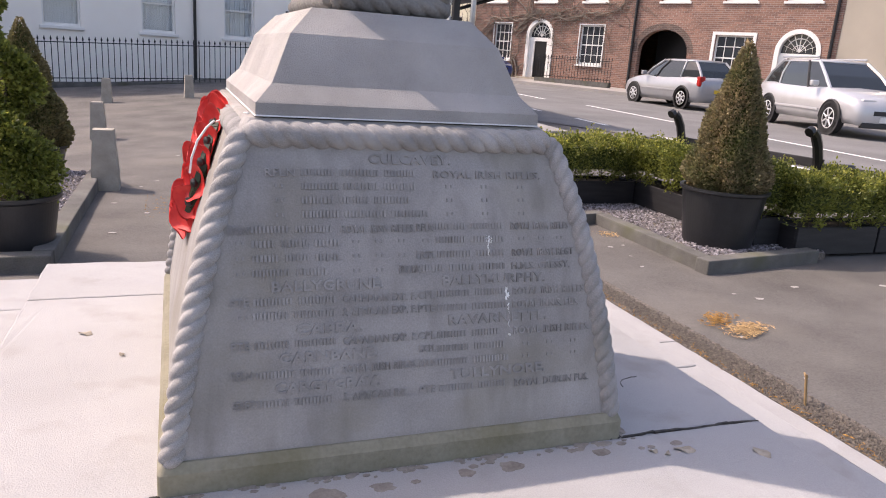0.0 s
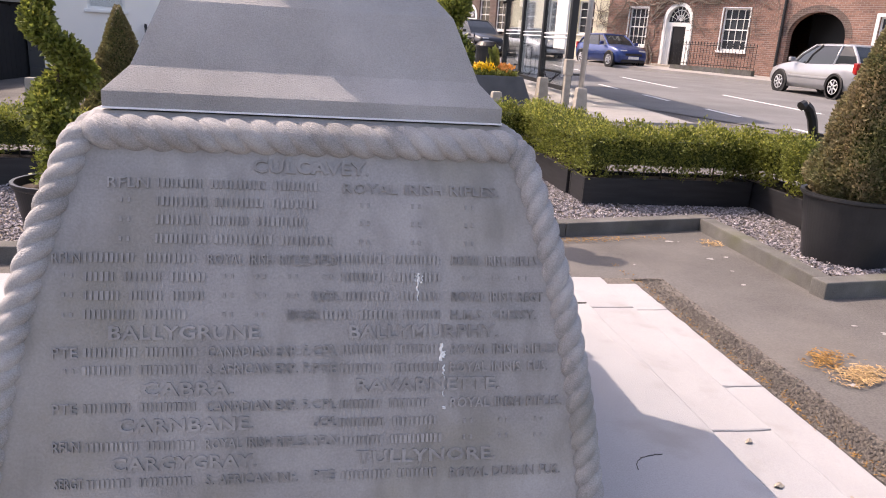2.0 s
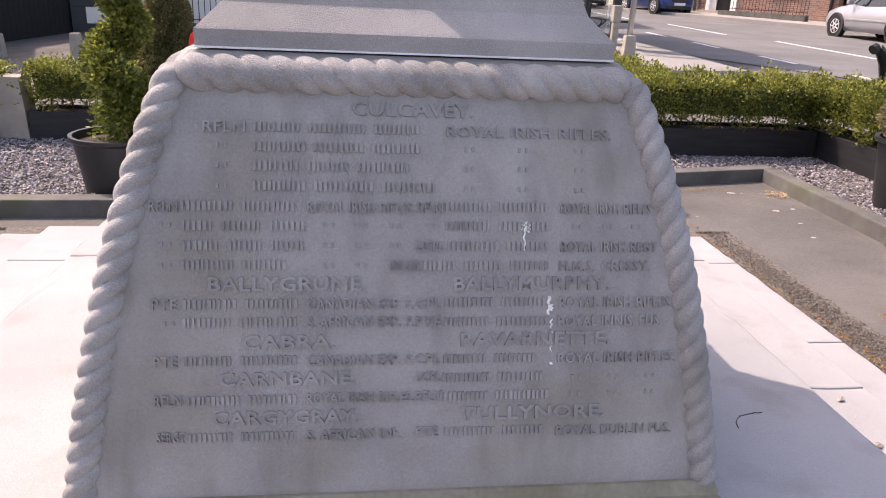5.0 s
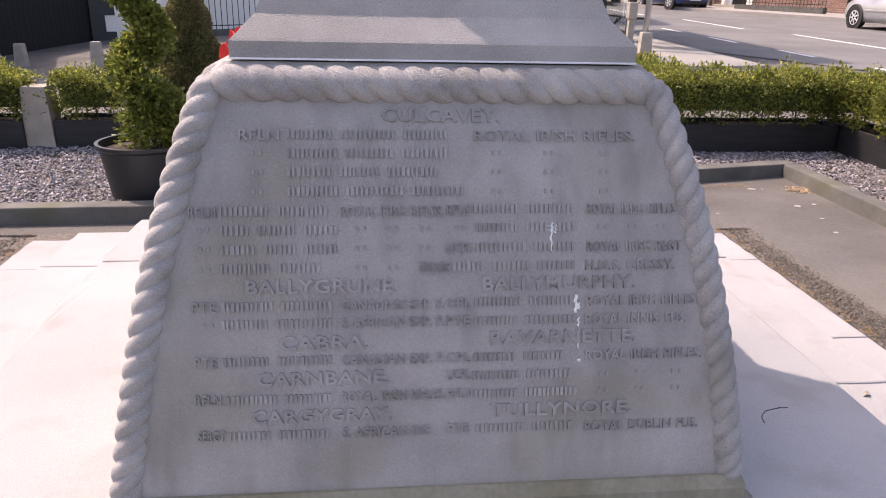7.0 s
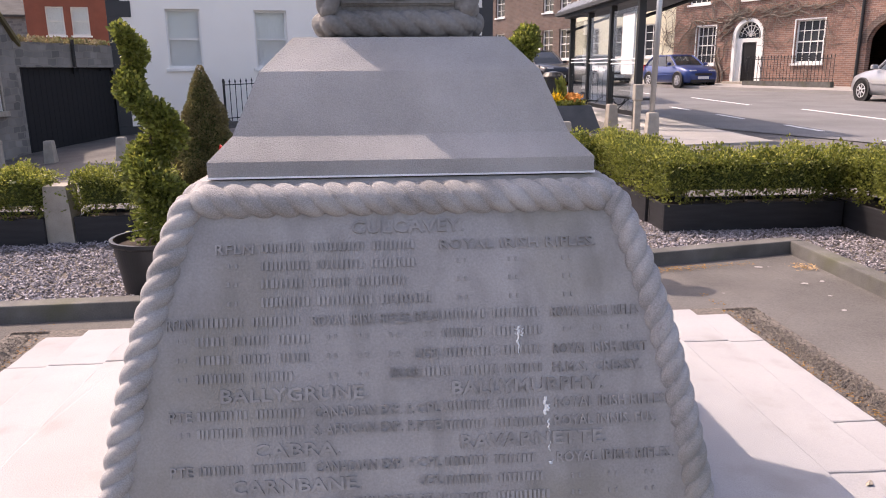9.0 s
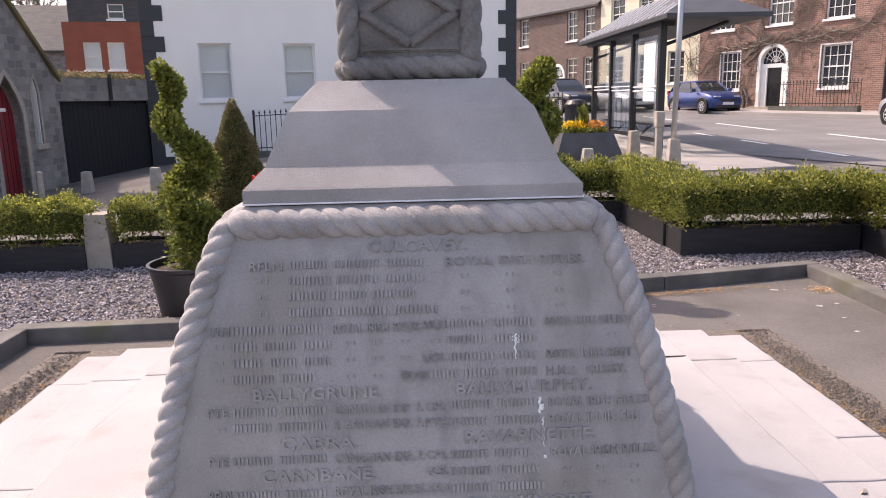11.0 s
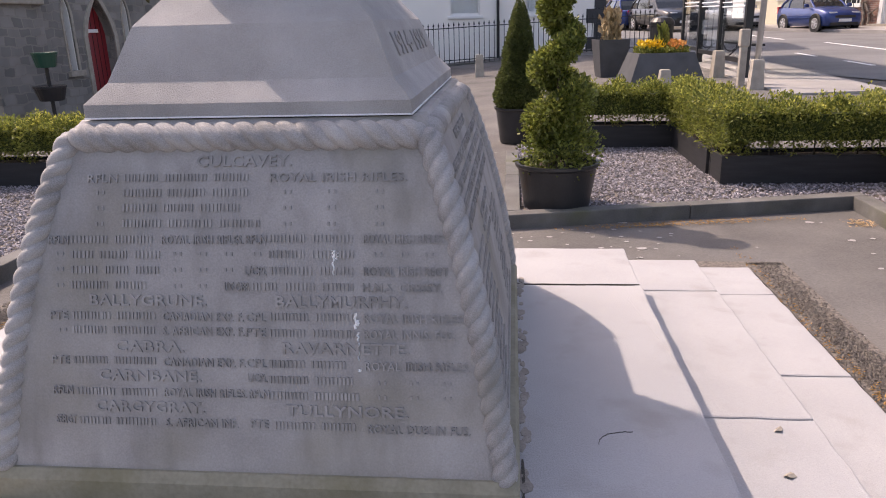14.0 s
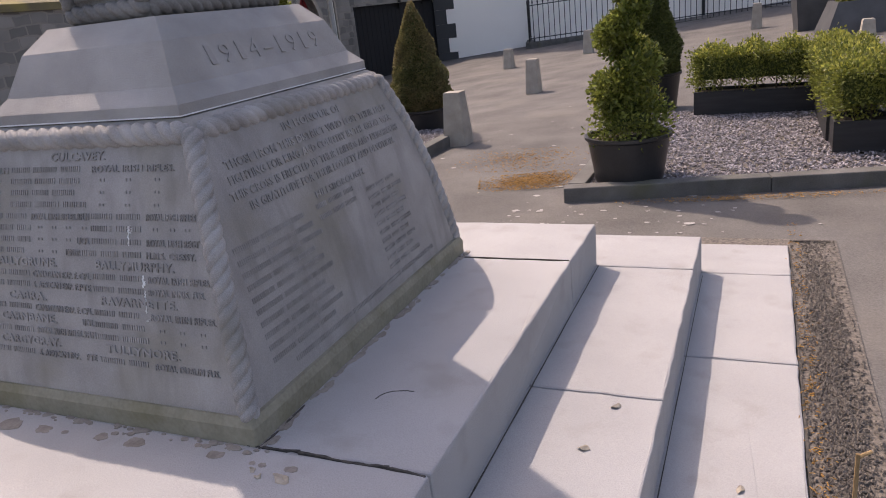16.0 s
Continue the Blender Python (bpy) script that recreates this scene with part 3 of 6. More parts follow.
def hedge_planter(x, y, z, angle, length, width=0.36, tall=1.0):
    m = pose(x, y, z, 0, 0, angle) @ Matrix.Diagonal((1, 1, tall, 1))
    bx = thing("planter_box", "long black-stained timber planter box standing on the chippings", "planter", m, "hedge planters")
    for y0, y1 in ((-width / 2, -width / 2 + 0.03), (width / 2 - 0.03, width / 2)):
        part("side_board", box(0, length, y0, y1, 0, 0.33, 0.005), PLANTER, bx)
    for x0 in (0, length - 0.03):
        part("end_board", box(x0 + 0.002, x0 + 0.028, -width / 2 + 0.03, width / 2 - 0.03, 0.002, 0.328, 0.005), PLANTER, bx)
    part("soil", box(0.03, length - 0.03, -width / 2 + 0.03, width / 2 - 0.03, 0.02, 0.285), SOIL, bx)
    hg = thing("box_hedge", "clipped green box hedge growing in a black planter", "hedge", pose(x, y, z + 0.285 * tall, 0, 0, angle) @ Matrix.Diagonal((1, 1, ((0.59 if x > 0 else 0.55) - 0.285 * tall) / 0.385, 1)), "box hedges")
    n = int(length / 0.16)
    for i in range(n):
        u = (i + 0.5) * length / n
        part("stem", rod((u, random.uniform(-0.04, 0.04), -0.01), (u + random.uniform(-0.03, 0.03), random.uniform(-0.06, 0.06), 0.22), 0.008, 0.004, 5), BARK, hg)
    core = bmesh.new()
    rings = []
    for i in range(n * 2 + 1):
        u = 0.05 + (length - 0.1) * i / (n * 2)
        k = 0.02 * noise.noise(Vector((u * 5, 1, 1)))
        rings.append([(u, -width * 0.30 + k, 0.13), (u, width * 0.30 - k, 0.13), (u, width * 0.40 + k, 0.33 + k), (u, -width * 0.40 - k, 0.33 - k)])
    loft(rings, bm=core)
    # Solid filler; its dark colour carries the shade inside the hedge.
    part("shade_core", core, LEAF_CORE_SHADE, hg)
    leaves("foliage", hedge_spots(length, width * 1.16, 0.0, 0.385, int(length * 10000)), 0.028, LEAF, hg)
    # Lighter leaves go only on the top, painting the sunlit crown.
    lit_tops = [(p + Vector((0, 0, 0.012)), o) for p, o in hedge_spots(length, width * 1.1, 0.05, 0.385, int(length * 4200)) if p.z > 0.30 and random.random() < (p.z - 0.24) * 5]
    leaves("young_growth", lit_tops, 0.027, LEAF_TIP_LIT, hg, "yellow-green leaf tips with sunlight on the tops in their colour")


# Darker copy of the leaf green: inner shade put into the colour.
LEAF_CORE_SHADE = material("leaf core with shade in the colour", (0.03, 0.045, 0.008), (0.08, 0.10, 0.02), 0.8, 18, 90, 0.8)
for px, py, pz, ang, ln in ((2.20, 4.72, 0.07, 0, 1.53), (2.36, 4.92, 0.07, 90, 1.55), (1.12, 6.46, 0.07, 0, 1.46), (3.93, 4.88, 0.07, -90, 1.95), (4.02, 2.92, 0.03, 0, 0.85), (4.89, 2.92, 0.03, 0, 0.9),
                            (-2.50, 4.86, 0.05, 0, 0.72), (-4.14, 4.80, 0.05, 1, 1.42), (-5.6, 4.78, 0.05, 1, 1.42)):
    hedge_planter(px, py, pz, ang, ln, tall=0.67 if px > 0 else 0.68)


def pot(x, y, z, r, h, label):
    t = thing("plant_pot", label, "plant pot", pose(x, y, z), "black plant pots")
    part("pot_body", lathe([(r * 0.78, 0), (r * 0.80, 0.004), (r * 0.96, h - 0.035), (r, h - 0.03), (r * 1.03, h - 0.02), (r * 1.03, h), (r * 0.95, h), (r * 0.93, h - 0.05), (0.01, h - 0.05)], 72), POT, t, smooth=False)
    part("soil", lathe([(r * 0.9, h - 0.048), (r * 0.9, h - 0.044), (0.01, h - 0.03)]), SOIL, t)
    return z + h - 0.04


def spiral(x, y, z, r, height, turns, hand=1, swing=0.40, lean=0.0, start=0.0):
    t = thing("spiral_topiary", "clipped spiral topiary of green box leaves in a black pot", "topiary", pose(x, y, z), "topiary")
    part("trunk", rod((0, 0, -0.02), (lean * 0.4, 0, height * 0.75), 0.018, 0.008, 8), BARK, t)
    spots, core = [], bmesh.new()
    path = []
    for i in range(90):
        f = i / 89
        a = start + hand * math.tau * turns * f ** 1.05
        rr = r * swing * (1 - 0.72 * f) * min(1, 0.1 + f * 4)
        path.append((Vector((rr * math.cos(a) + lean * f ** 3, rr * math.sin(a), 0.11 + (height - 0.14) * f)), r * (0.70 - 0.46 * f + 0.24 * max(0, 1 - f * 6)) * (1 + 0.5 * noise.noise(Vector((i * 0.13, x * 3, 1))))))
    rings = []
    for c, rad in path:
        rings.append([c + Vector((rad * 0.5 * math.cos(k * math.tau / 9), rad * 0.5 * math.sin(k * math.tau / 9), 0)) for k in range(9)])
    # Dark filler tube, shade between the leaves in its colour.
    part("shade_core", loft(rings), LEAF_CORE_SHADE, t)
    for c, rad in path:
        for _ in range(int(1500 * rad + 60)):
            d = Vector((random.gauss(0, 1), random.gauss(0, 1), random.gauss(0, 0.8))).normalized()
            spots.append((c + d * rad * random.uniform(0.6, 1.13), d + Vector((0, 0, 0.3))))
    leaves("foliage", spots, 0.032, LEAF_SPIRAL, t, spread=0.65)
    # Upward-facing leaves get the lighter colour as painted sunlight.
    leaves("young_growth", [(p + Vector((0, 0, 0.008)), o) for p, o in spots if o.z > 0.85 and random.random() < 0.25], 0.03, LEAF_TIP_LIT, t, "yellow-green leaf tips with sunlight on the tops in their colour")


def cone(x, y, z, r, height, mat, label):
    t = thing("cone_topiary", label, "topiary", pose(x, y, z), "topiary")
    part("trunk", rod((0, 0, -0.02), (0, 0, height * 0.6), 0.02, 0.008, 8), BARK, t)
    prof = lambda f: r * (min(1, 0.75 + f * 2.2) if f < 0.12 else 1.0) * max(0.03, (1 - f) ** 0.85)
    # Dark filler cone, coloured as the shade behind the sprays.
    part("shade_core", lathe([(prof(i / 20) * 0.86, 0.02 + (height - 0.06) * i / 20) for i in range(21)], 14), LEAF_CORE_SHADE, t)
    spots = []
    for _ in range(int(r * height * 60000)):
        f = 1 - math.sqrt(random.random())
        a = random.uniform(0, math.tau)
        lump = 1 + 0.22 * noise.noise(Vector((math.cos(a) * 2.2, math.sin(a) * 2.2, f * 7 + x)))
        rr = prof(f) * lump * random.uniform(0.88, 1.05)
        spots.append((Vector((rr * math.cos(a), rr * math.sin(a), height * f + 0.01)), Vector((math.cos(a), math.sin(a), 0.7))))
    leaves("foliage", spots, 0.027, mat, t)


zt = pot(0.88, 3.88, 0.06, 0.29, 0.33, "black plastic pot on the chippings holding a spiral topiary")
spiral(0.88, 3.88, zt, 0.25, 1.27, 3.0, 1, 0.62)
zt = pot(0.64, 7.2, 0.0, 0.28, 0.4, "black plastic pot holding a conifer cone")
cone(0.64, 7.2, zt, 0.30, 1.25, LEAF_DARK, "dark green clipped conifer cone in a black pot")
zt = pot(-1.46, 3.38, 0.06, 0.27, 0.33, "black plastic pot on the chippings holding a spiral topiary")
spiral(-1.40, 3.38, zt, 0.185, 1.28, 2.3, -1, 0.70, -0.17, 1.2)
zt = pot(-1.85, 6.40, -0.11, 0.33, 0.38, "black plastic pot on the chippings holding a browning cone")
cone(-1.85, 6.40, zt, 0.39, 1.2, LEAF_MIXED, "clipped conifer cone with browning patches in a black pot")
zt = pot(3.54, 3.08, 0.06, 0.33, 0.45, "large black plastic pot at the kerb corner holding a cone")
cone(3.54, 3.08, zt, 0.34, 1.15, LEAF_BROWN, "clipped conifer cone turning brown in a large black pot")


def bollard(x, y, h=0.5, w=0.21, z=None):
    t = thing("bollard", "low tapered concrete bollard standing on the asphalt", "bollard", pose(x, y, rise(x, y) if z is None else z, 0, 0, random.uniform(-6, 6)), "concrete bollards")
    r4 = lambda a, z: [(-a, -a, z), (a, -a, z), (a, a, z), (-a, a, z)]
    bm = loft([r4(w / 2, -0.06), r4(w / 2, 0.02), r4(w / 2 * 0.78, h - 0.02), r4(w / 2 * 0.70, h)])
    part("post", bm, BOLLARD, t)


for bx, by, bh in ((-1.56, 10.0, 0.52), (-1.87, 15.6, 0.5), (-3.5, 14.8, 0.42), (-0.22, 16.3, 0.5), (1.6, 15.6, 0.5), (4.4, 10.9, 0.46), (4.33, 12.93, 0.48), (3.2, 12.0, 0.24), (-6.98, 14.5, 0.45), (-5.3, 13.85, 0.45)):
    bollard(bx, by, bh)


slim = thing("marker_post", "slim pale marker post standing before the church", "post", pose(-6.9, 12.4, rise(-6.9, 12.4)))
part("post_shaft", rod((0, 0, -0.1), (0, 0, 0.62), 0.055, 0.05, 12), BOLLARD, slim)
part("post_cap", lathe([(0.05, 0.6), (0.06, 0.62), (0.06, 0.66), (0.01, 0.69)], 12), BOLLARD, slim)


# ---- buildings ----
def wall(u1, z0, z1, holes, mat, house, name="wall", thick=0.3, u0=0.0, label=""):
    """An upright wall along local x, front at y=0, with holes (ua, ub, za, zb, arch rise, pointed) through it."""
    us = sorted({u0, u1, *[h[0] for h in holes], *[h[1] for h in holes]})
    zs = sorted({z0, z1, *[h[2] for h in holes], *[h[3] for h in holes]})
    solid = {(i, k) for i in range(len(us) - 1) for k in range(len(zs) - 1)
             if not any(h[0] < (us[i] + us[i + 1]) / 2 < h[1] and h[2] < (zs[k] + zs[k + 1]) / 2 < h[3] for h in holes)}
    bm = bmesh.new()
    at_corner = functools.cache(lambda i, k, y: bm.verts.new((us[i], y, zs[k])))
    for i, k in sorted(solid):
        for y in (0, thick):
            bm.faces.new([at_corner(a, b, y) for a, b in ((i, k), (i + 1, k), (i + 1, k + 1), (i, k + 1))])
        for near, p, q in (((i - 1, k), (i, k), (i, k + 1)), ((i + 1, k), (i + 1, k), (i + 1, k + 1)), ((i, k - 1), (i, k), (i + 1, k)), ((i, k + 1), (i, k + 1), (i + 1, k + 1))):
            if near not in solid:
                bm.faces.new((at_corner(*p, 0), at_corner(*q, 0), at_corner(*q, thick), at_corner(*p, thick)))
    for h in holes:
        if len(h) > 4 and h[4]:
            pts = arch_points(h[0], h[1], h[3] - h[4], h[4], len(h) > 5)
            part("spandrel", loft([[(p[0], 0.001, p[1]), (p[0], 0.001, h[3] + 0.001), (p[0], thick - 0.001, h[3] + 0.001), (p[0], thick - 0.001, p[1])] for p in pts]), mat, house)
    return part(name, bm, mat, house, label)


def arch_points(ua, ub, spring, high, pointed=False, n=14):
    c, w = (ua + ub) / 2, (ub - ua) / 2
    out = []
    for i in range(n + 1):
        k = -1 + 2 * i / n if pointed else -math.cos(math.pi * i / n)
        f = (1 - abs(k)) ** 0.62 if pointed else math.sqrt(max(0, 1 - k * k))
        out.append((c + w * k, spring + high * f))
    return out


def arch_band(ua, ub, spring, high, band, y0, y1, foot, pointed=False):
    """A surround of even width round an arched opening, down to foot."""
    inner = [(ua, foot)] + arch_points(ua, ub, spring, high, pointed) + [(ub, foot)]
    outer = [(ua - band, foot)] + arch_points(ua - band, ub + band, spring, high + band, pointed) + [(ub + band, foot)]
    return loft([[(a[0], y0, a[1]), (b[0], y0, b[1]), (b[0], y1, b[1]), (a[0], y1, a[1])] for a, b in zip(inner, outer)])


def sash(house, ua, ub, za, zb, cols=3, rows=4, curtain=None, deep=0.1, surround=0.0):
    bm = bmesh.new()
    f = 0.06
    for a, b, c, d in ((ua, ua + f, za, zb), (ub - f, ub, za, zb), (ua + f, ub - f, za, za + f + 0.02), (ua + f, ub - f, zb - f, zb), (ua + f, ub - f, (za + zb) / 2 - 0.025, (za + zb) / 2 + 0.025)):
        box(a, b, deep, deep + 0.07, c, d, bm=bm)
    w = part("window", bm, WHITE_WOOD, house)
    for i in range(1, cols):
        u = ua + (ub - ua) * i / cols
        part("glazing_bar", box(u - 0.013, u + 0.013, deep + 0.012, deep + 0.042, za + f, zb - f), WHITE_WOOD, w)
    for i in range(1, rows):
        if i * 2 != rows:
            z = za + (zb - za) * i / rows
            part("glazing_bar", box(ua + f, ub - f, deep + 0.014, deep + 0.04, z - 0.013, z + 0.013), WHITE_WOOD, w)
    part("pane", box(ua + 0.02, ub - 0.02, deep + 0.045, deep + 0.055, za + 0.02, zb - 0.02), GLASS if curtain else PANE, w).visible_shadow = not curtain
    if curtain:
        bm = bmesh.new()
        n = 24
        for a, b in zip(range(n), range(1, n + 1)):
            ua2, ub2 = ua + (ub - ua) * a / n, ua + (ub - ua) * b / n
            prism([(ua2, za), (ub2, za), (ub2, zb), (ua2, zb)], deep + 0.12 + 0.02 * (a % 2), deep + 0.15, bm=bm)
        part("net_curtain", bm, CURTAIN, w)
    part("sill", box(ua - 0.08, ub + 0.08, -0.07, deep, za - 0.09, za - 0.003, 0.01), WHITE_WOOD, w)
    if surround:
        bm = bmesh.new()
        for a, b, c, d in ((ua - surround, ua, za, zb + surround), (ub, ub + surround, za, zb + surround), (ua, ub, zb, zb + surround)):
            box(a, b, -0.03, 0.02, c, d, bm=bm)
        part("surround", bm, WHITE_WOOD, w)
    return w


def pitched_roof(house, u0, u1, z, deep, high, mat, over=0.25):
    bm = bmesh.new()
    for a, b in (((-over, z - over * high / (deep / 2)), (deep / 2, z + high)), ((deep + over, z - over * high / (deep / 2)), (deep / 2, z + high))):
        loft([[(u, a[0], a[1]), (u, b[0], b[1]), (u, b[0], b[1] + 0.12), (u, a[0], a[1] + 0.12)] for u in (u0, u1)], bm=bm)
    return part("roof", bm, mat, house)


def carcass(house, u0, u1, z0, z1, deep, mat, front=0.3):
    """Side and back walls, upper floor and ceiling that close the house behind its front."""
    bm = bmesh.new()
    box(u0, u0 + 0.3, front, deep, z0, z1, bm=bm), box(u1 - 0.3, u1, front, deep, z0, z1, bm=bm), box(u0 + 0.3, u1 - 0.3, deep - 0.3, deep, z0, z1, bm=bm)
    box(u0 + 0.3, u1 - 0.3, front, deep - 0.3, z1 - 0.2, z1, bm=bm)
    return part("rear_walls", bm, mat, house)


# white corner house
WH_A = 14.0
white = thing("white_house", "white rendered corner house with black painted quoins and net-curtained sash windows", "house", pose(-7.68, 20.6, -0.55, 0, 0, WH_A))
WU = 11.5
WIN = [(u, u + 0.95) for u in (1.5, 3.95, 6.5, 8.9)]
holes = [(a, b, 2.02, 3.66) for a, b in WIN] + [(a, b, 5.25, 6.95) for a, b in WIN]
wall(WU, -0.5, 8.6, holes, RENDER_WHITE, white)
carcass(white, 0, WU, -0.5, 8.6, 9.0, RENDER_WHITE)
for h in holes:
    sash(white, *h[:4], cols=1, rows=2, curtain=True)
for i in range(21):
    z = -0.45 + i * 0.43
    for left in (True, False):
        ln = 0.62 if i % 2 else 0.36
        a, b = (-0.012, ln) if left else (WU - ln, WU + 0.012)
        part("quoin", box(a, b, -0.025, 0.3, z, z + 0.429, 0.006), QUOIN, white)
part("drainpipe", rod((8.0, -0.06, -0.4), (8.0, -0.06, 8.5), 0.045, n=8), IRON, white, "black downpipe")
pitched_roof(white, -0.2, WU + 0.2, 8.6, 9.0, 2.6, SLATE)


def lettering(text, size, m, mat, parent, name="lettering", width=None, depth=0.004, spacing=1.0, bold=0.0):
    cu = bpy.data.curves.new("text", "FONT")
    cu.body, cu.size, cu.extrude, cu.space_character = text, size, depth, spacing
    cu.resolution_u = 2
    cu.offset = bold
    ob = bpy.data.objects.new("text", cu)
    scene.collection.objects.link(ob)
    dg = bpy.context.evaluated_depsgraph_get()
    me = bpy.data.meshes.new_from_object(ob.evaluated_get(dg))
    bpy.data.objects.remove(ob)
    xs = [v.co.x for v in me.vertices]
    k = width / (max(xs) - min(xs)) if width else 1.0
    me.transform(Matrix.Diagonal((k, 1, 1, 1)) @ Matrix.Translation((-min(xs), 0, 0)))
    me.materials.clear()
    me.materials.append(mat)
    o = new(name, me)
    o.parent = parent
    o.matrix_local = m
    return o


lettering("HILLSBOROUGH", 0.23, pose(8.8, -0.012, 4.27, 90), BLACK_DOOR, white, "wall_lettering", 1.15, 0.012)
lettering("PRIVATE CLINIC", 0.23, pose(8.8, -0.012, 4.04, 90), BLACK_DOOR, white, "wall_lettering", 1.15, 0.012)


def railing(name, label, m, length, height, base, every=0.15, base_mat=KERB, rise_by=0.0):
    t = thing(name, label, "railing", m)
    part("dwarf_wall", loft([[(u, -0.12, -0.5), (u, 0.12, -0.5), (u, 0.12, base + rise_by * u / length), (u, -0.12, base + rise_by * u / length)] for u in (0, length)]), base_mat, t)
    for z in (base + 0.1, base + height - 0.14):
        part("rail", loft([[(u, -0.02, z - 0.012 + rise_by * u / length), (u, 0.02, z - 0.012 + rise_by * u / length), (u, 0.02, z + 0.012 + rise_by * u / length), (u, -0.02, z + 0.012 + rise_by * u / length)] for u in (0, length)]), IRON, t)
    bar = rod((0, 0, -0.05), (0, 0, height - 0.1), 0.011, n=6)
    for r0, r1, za, zb in ((0.011, 0.026, height - 0.1, height - 0.06), (0.026, 0.003, height - 0.06, height + 0.02)):
        rod((0, 0, za), (0, 0, zb), r0, r1, 6, bm=bar)
    first = None
    n = int(length / every)
    for i in range(n + 1):
        u = length * i / n
        mm = Matrix.Translation((u, 0, base + rise_by * u / length))
        if first is None:
            first = part("bar", bar, IRON, t)
            first.matrix_local = mm
        else:
            again(first, mm)
    return t


railing("iron_railing", "black spearhead railing on a dwarf wall before the white house", pose(-4.5, 19.9, -0.35, 0, 0, WH_A), 9.6, 1.15, 0.35, rise_by=0.35)
railing("iron_railing", "short return of black iron railing by the white house", pose(-4.5, 19.95, -0.35, 0, 0, WH_A + 90), 1.3, 1.15, 0.35)

walkway = thing("house_footpath", "pale raised footpath along the white house railing", "pavement", pose(-4.5, 19.9, -0.35, 0, 0, WH_A), kind="structure")
part("footpath_slab", loft([[(u, -1.5, -0.4), (u, -0.13, -0.4), (u, -0.13, 0.13 + 0.35 * u / 9.6), (u, -1.5, 0.10 + 0.35 * u / 9.6)] for u in (-1.0, 12.0)]), PAVE, walkway)

# terrace across the road: u runs towards the near end, u = 24 - s
terrace_m = Matrix.Translation(TERRACE + ROAD_WAY * 24) @ Matrix.Rotation(math.atan2(-0.902, 0.431), 4, "Z")
TU = lambda s: 24 - s


def fan_door(house, ua, ub, z0, top, plain=False):
    spring = top - (ub - ua) / 2
    c, w = (ua + ub) / 2, (ub - ua) / 2
    d = part("door_case", arch_band(ua + 0.02, ub - 0.02, spring, w - 0.02, 0.16, -0.03, 0.2, z0), WHITE_WOOD, house)
    part("door_leaf", box(c - w * 0.56, c + w * 0.56, 0.16, 0.21, z0, spring - 0.22, 0.01), BLACK_DOOR, d, "black panelled door")
    bm = bmesh.new()
    box(ua + 0.02, c - w * 0.56, 0.1, 0.2, z0, spring - 0.05, bm=bm), box(c + w * 0.56, ub - 0.02, 0.1, 0.2, z0, spring - 0.05, bm=bm), box(c - w * 0.56, c + w * 0.56, 0.1, 0.2, spring - 0.22, spring - 0.05, bm=bm)
    part("door_surround", bm, WHITE_WOOD, d)
    pts = arch_points(ua + 0.03, ub - 0.03, spring - 0.05, w, False)
    part("fanlight", prism(pts, 0.17, 0.18), PANE, d)
    bars = bmesh.new()
    for k in range(1, 8):
        a = math.pi * k / 8
        prism([(c + 0.02 * math.sin(a), spring), (c - 0.02 * math.sin(a), spring), (c + w * 0.95 * math.cos(a) - 0.015, spring + w * 0.95 * math.sin(a)), (c + w * 0.95 * math.cos(a) + 0.015, spring + w * 0.95 * math.sin(a))], 0.14, 0.168, bm=bars)
    for rr in (0.35, 0.7):
        ps = [(c + w * rr * math.cos(math.pi * i / 12), spring + w * rr * math.sin(math.pi * i / 12)) for i in range(13)]
        for p, q in zip(ps, ps[1:]):
            prism([p, q, (q[0], q[1] + 0.035), (p[0], p[1] + 0.035)], 0.14, 0.167, bm=bars)
    part("fan_bars", bars, WHITE_WOOD, d)
    part("door_step", box(ua - 0.2, ub + 0.2, -0.5, 0.1, z0 - 0.5, z0 - 0.004, 0.01), BOLLARD, d)


brick = thing("brick_terrace_house", "red brick terrace house with white sashes and carriage arch", "house", terrace_m)
BU0, BU1 = TU(5.3), TU(-12.0)
wins = [(TU(3.95), TU(2.85), 1.5, 3.2), (TU(-1.15), TU(-2.4), 1.5, 3.2), (TU(-7.5), TU(-9.0), 1.25, 2.95)]
ups = [(TU(s + 0.62), TU(s - 0.62), 4.2, 6.0) for s in (3.9, 0.9, -1.8, -5.6, -8.3, -10.6)]
doors = [(TU(1.76), TU(0.44), 0.75, 3.3, 0.66), (TU(-10.0), TU(-11.35), 0.5, 3.1, 0.675)]
arch = (TU(-4.15), TU(-6.4), 0.2, 3.1, 0.9)
wall(BU1, -0.3, 7.4, wins + ups + doors + [arch], BRICK, brick, u0=BU0)
carcass(brick, BU0, BU1, -0.3, 7.4, 8, BRICK)
for h in wins:
    sash(brick, *h, 4, 4, surround=0.12 if h[0] > TU(-7) else 0.05)
for h in ups:
    sash(brick, *h, 4, 4)
for h in doors:
    fan_door(brick, h[0], h[1], h[2], h[3])
part("carriage_gate", box(arch[0], arch[1], 1.6, 1.7, 0.0, 3.1), BLACK_DOOR, brick, "dark doors deep in the carriage arch")
part("arch_ring", arch_band(arch[0], arch[1], 2.2, 0.9, 0.25, -0.012, 0.1, 2.2), BRICK_DARK, brick)
for s in (-3.9, -11.8):
    part("drainpipe", rod((TU(s), -0.07, 0.2), (TU(s), -0.07, 7.4), 0.06, n=8), IRON, brick)
pitched_roof(brick, BU0, BU1, 7.4, 8, 3, SLATE)

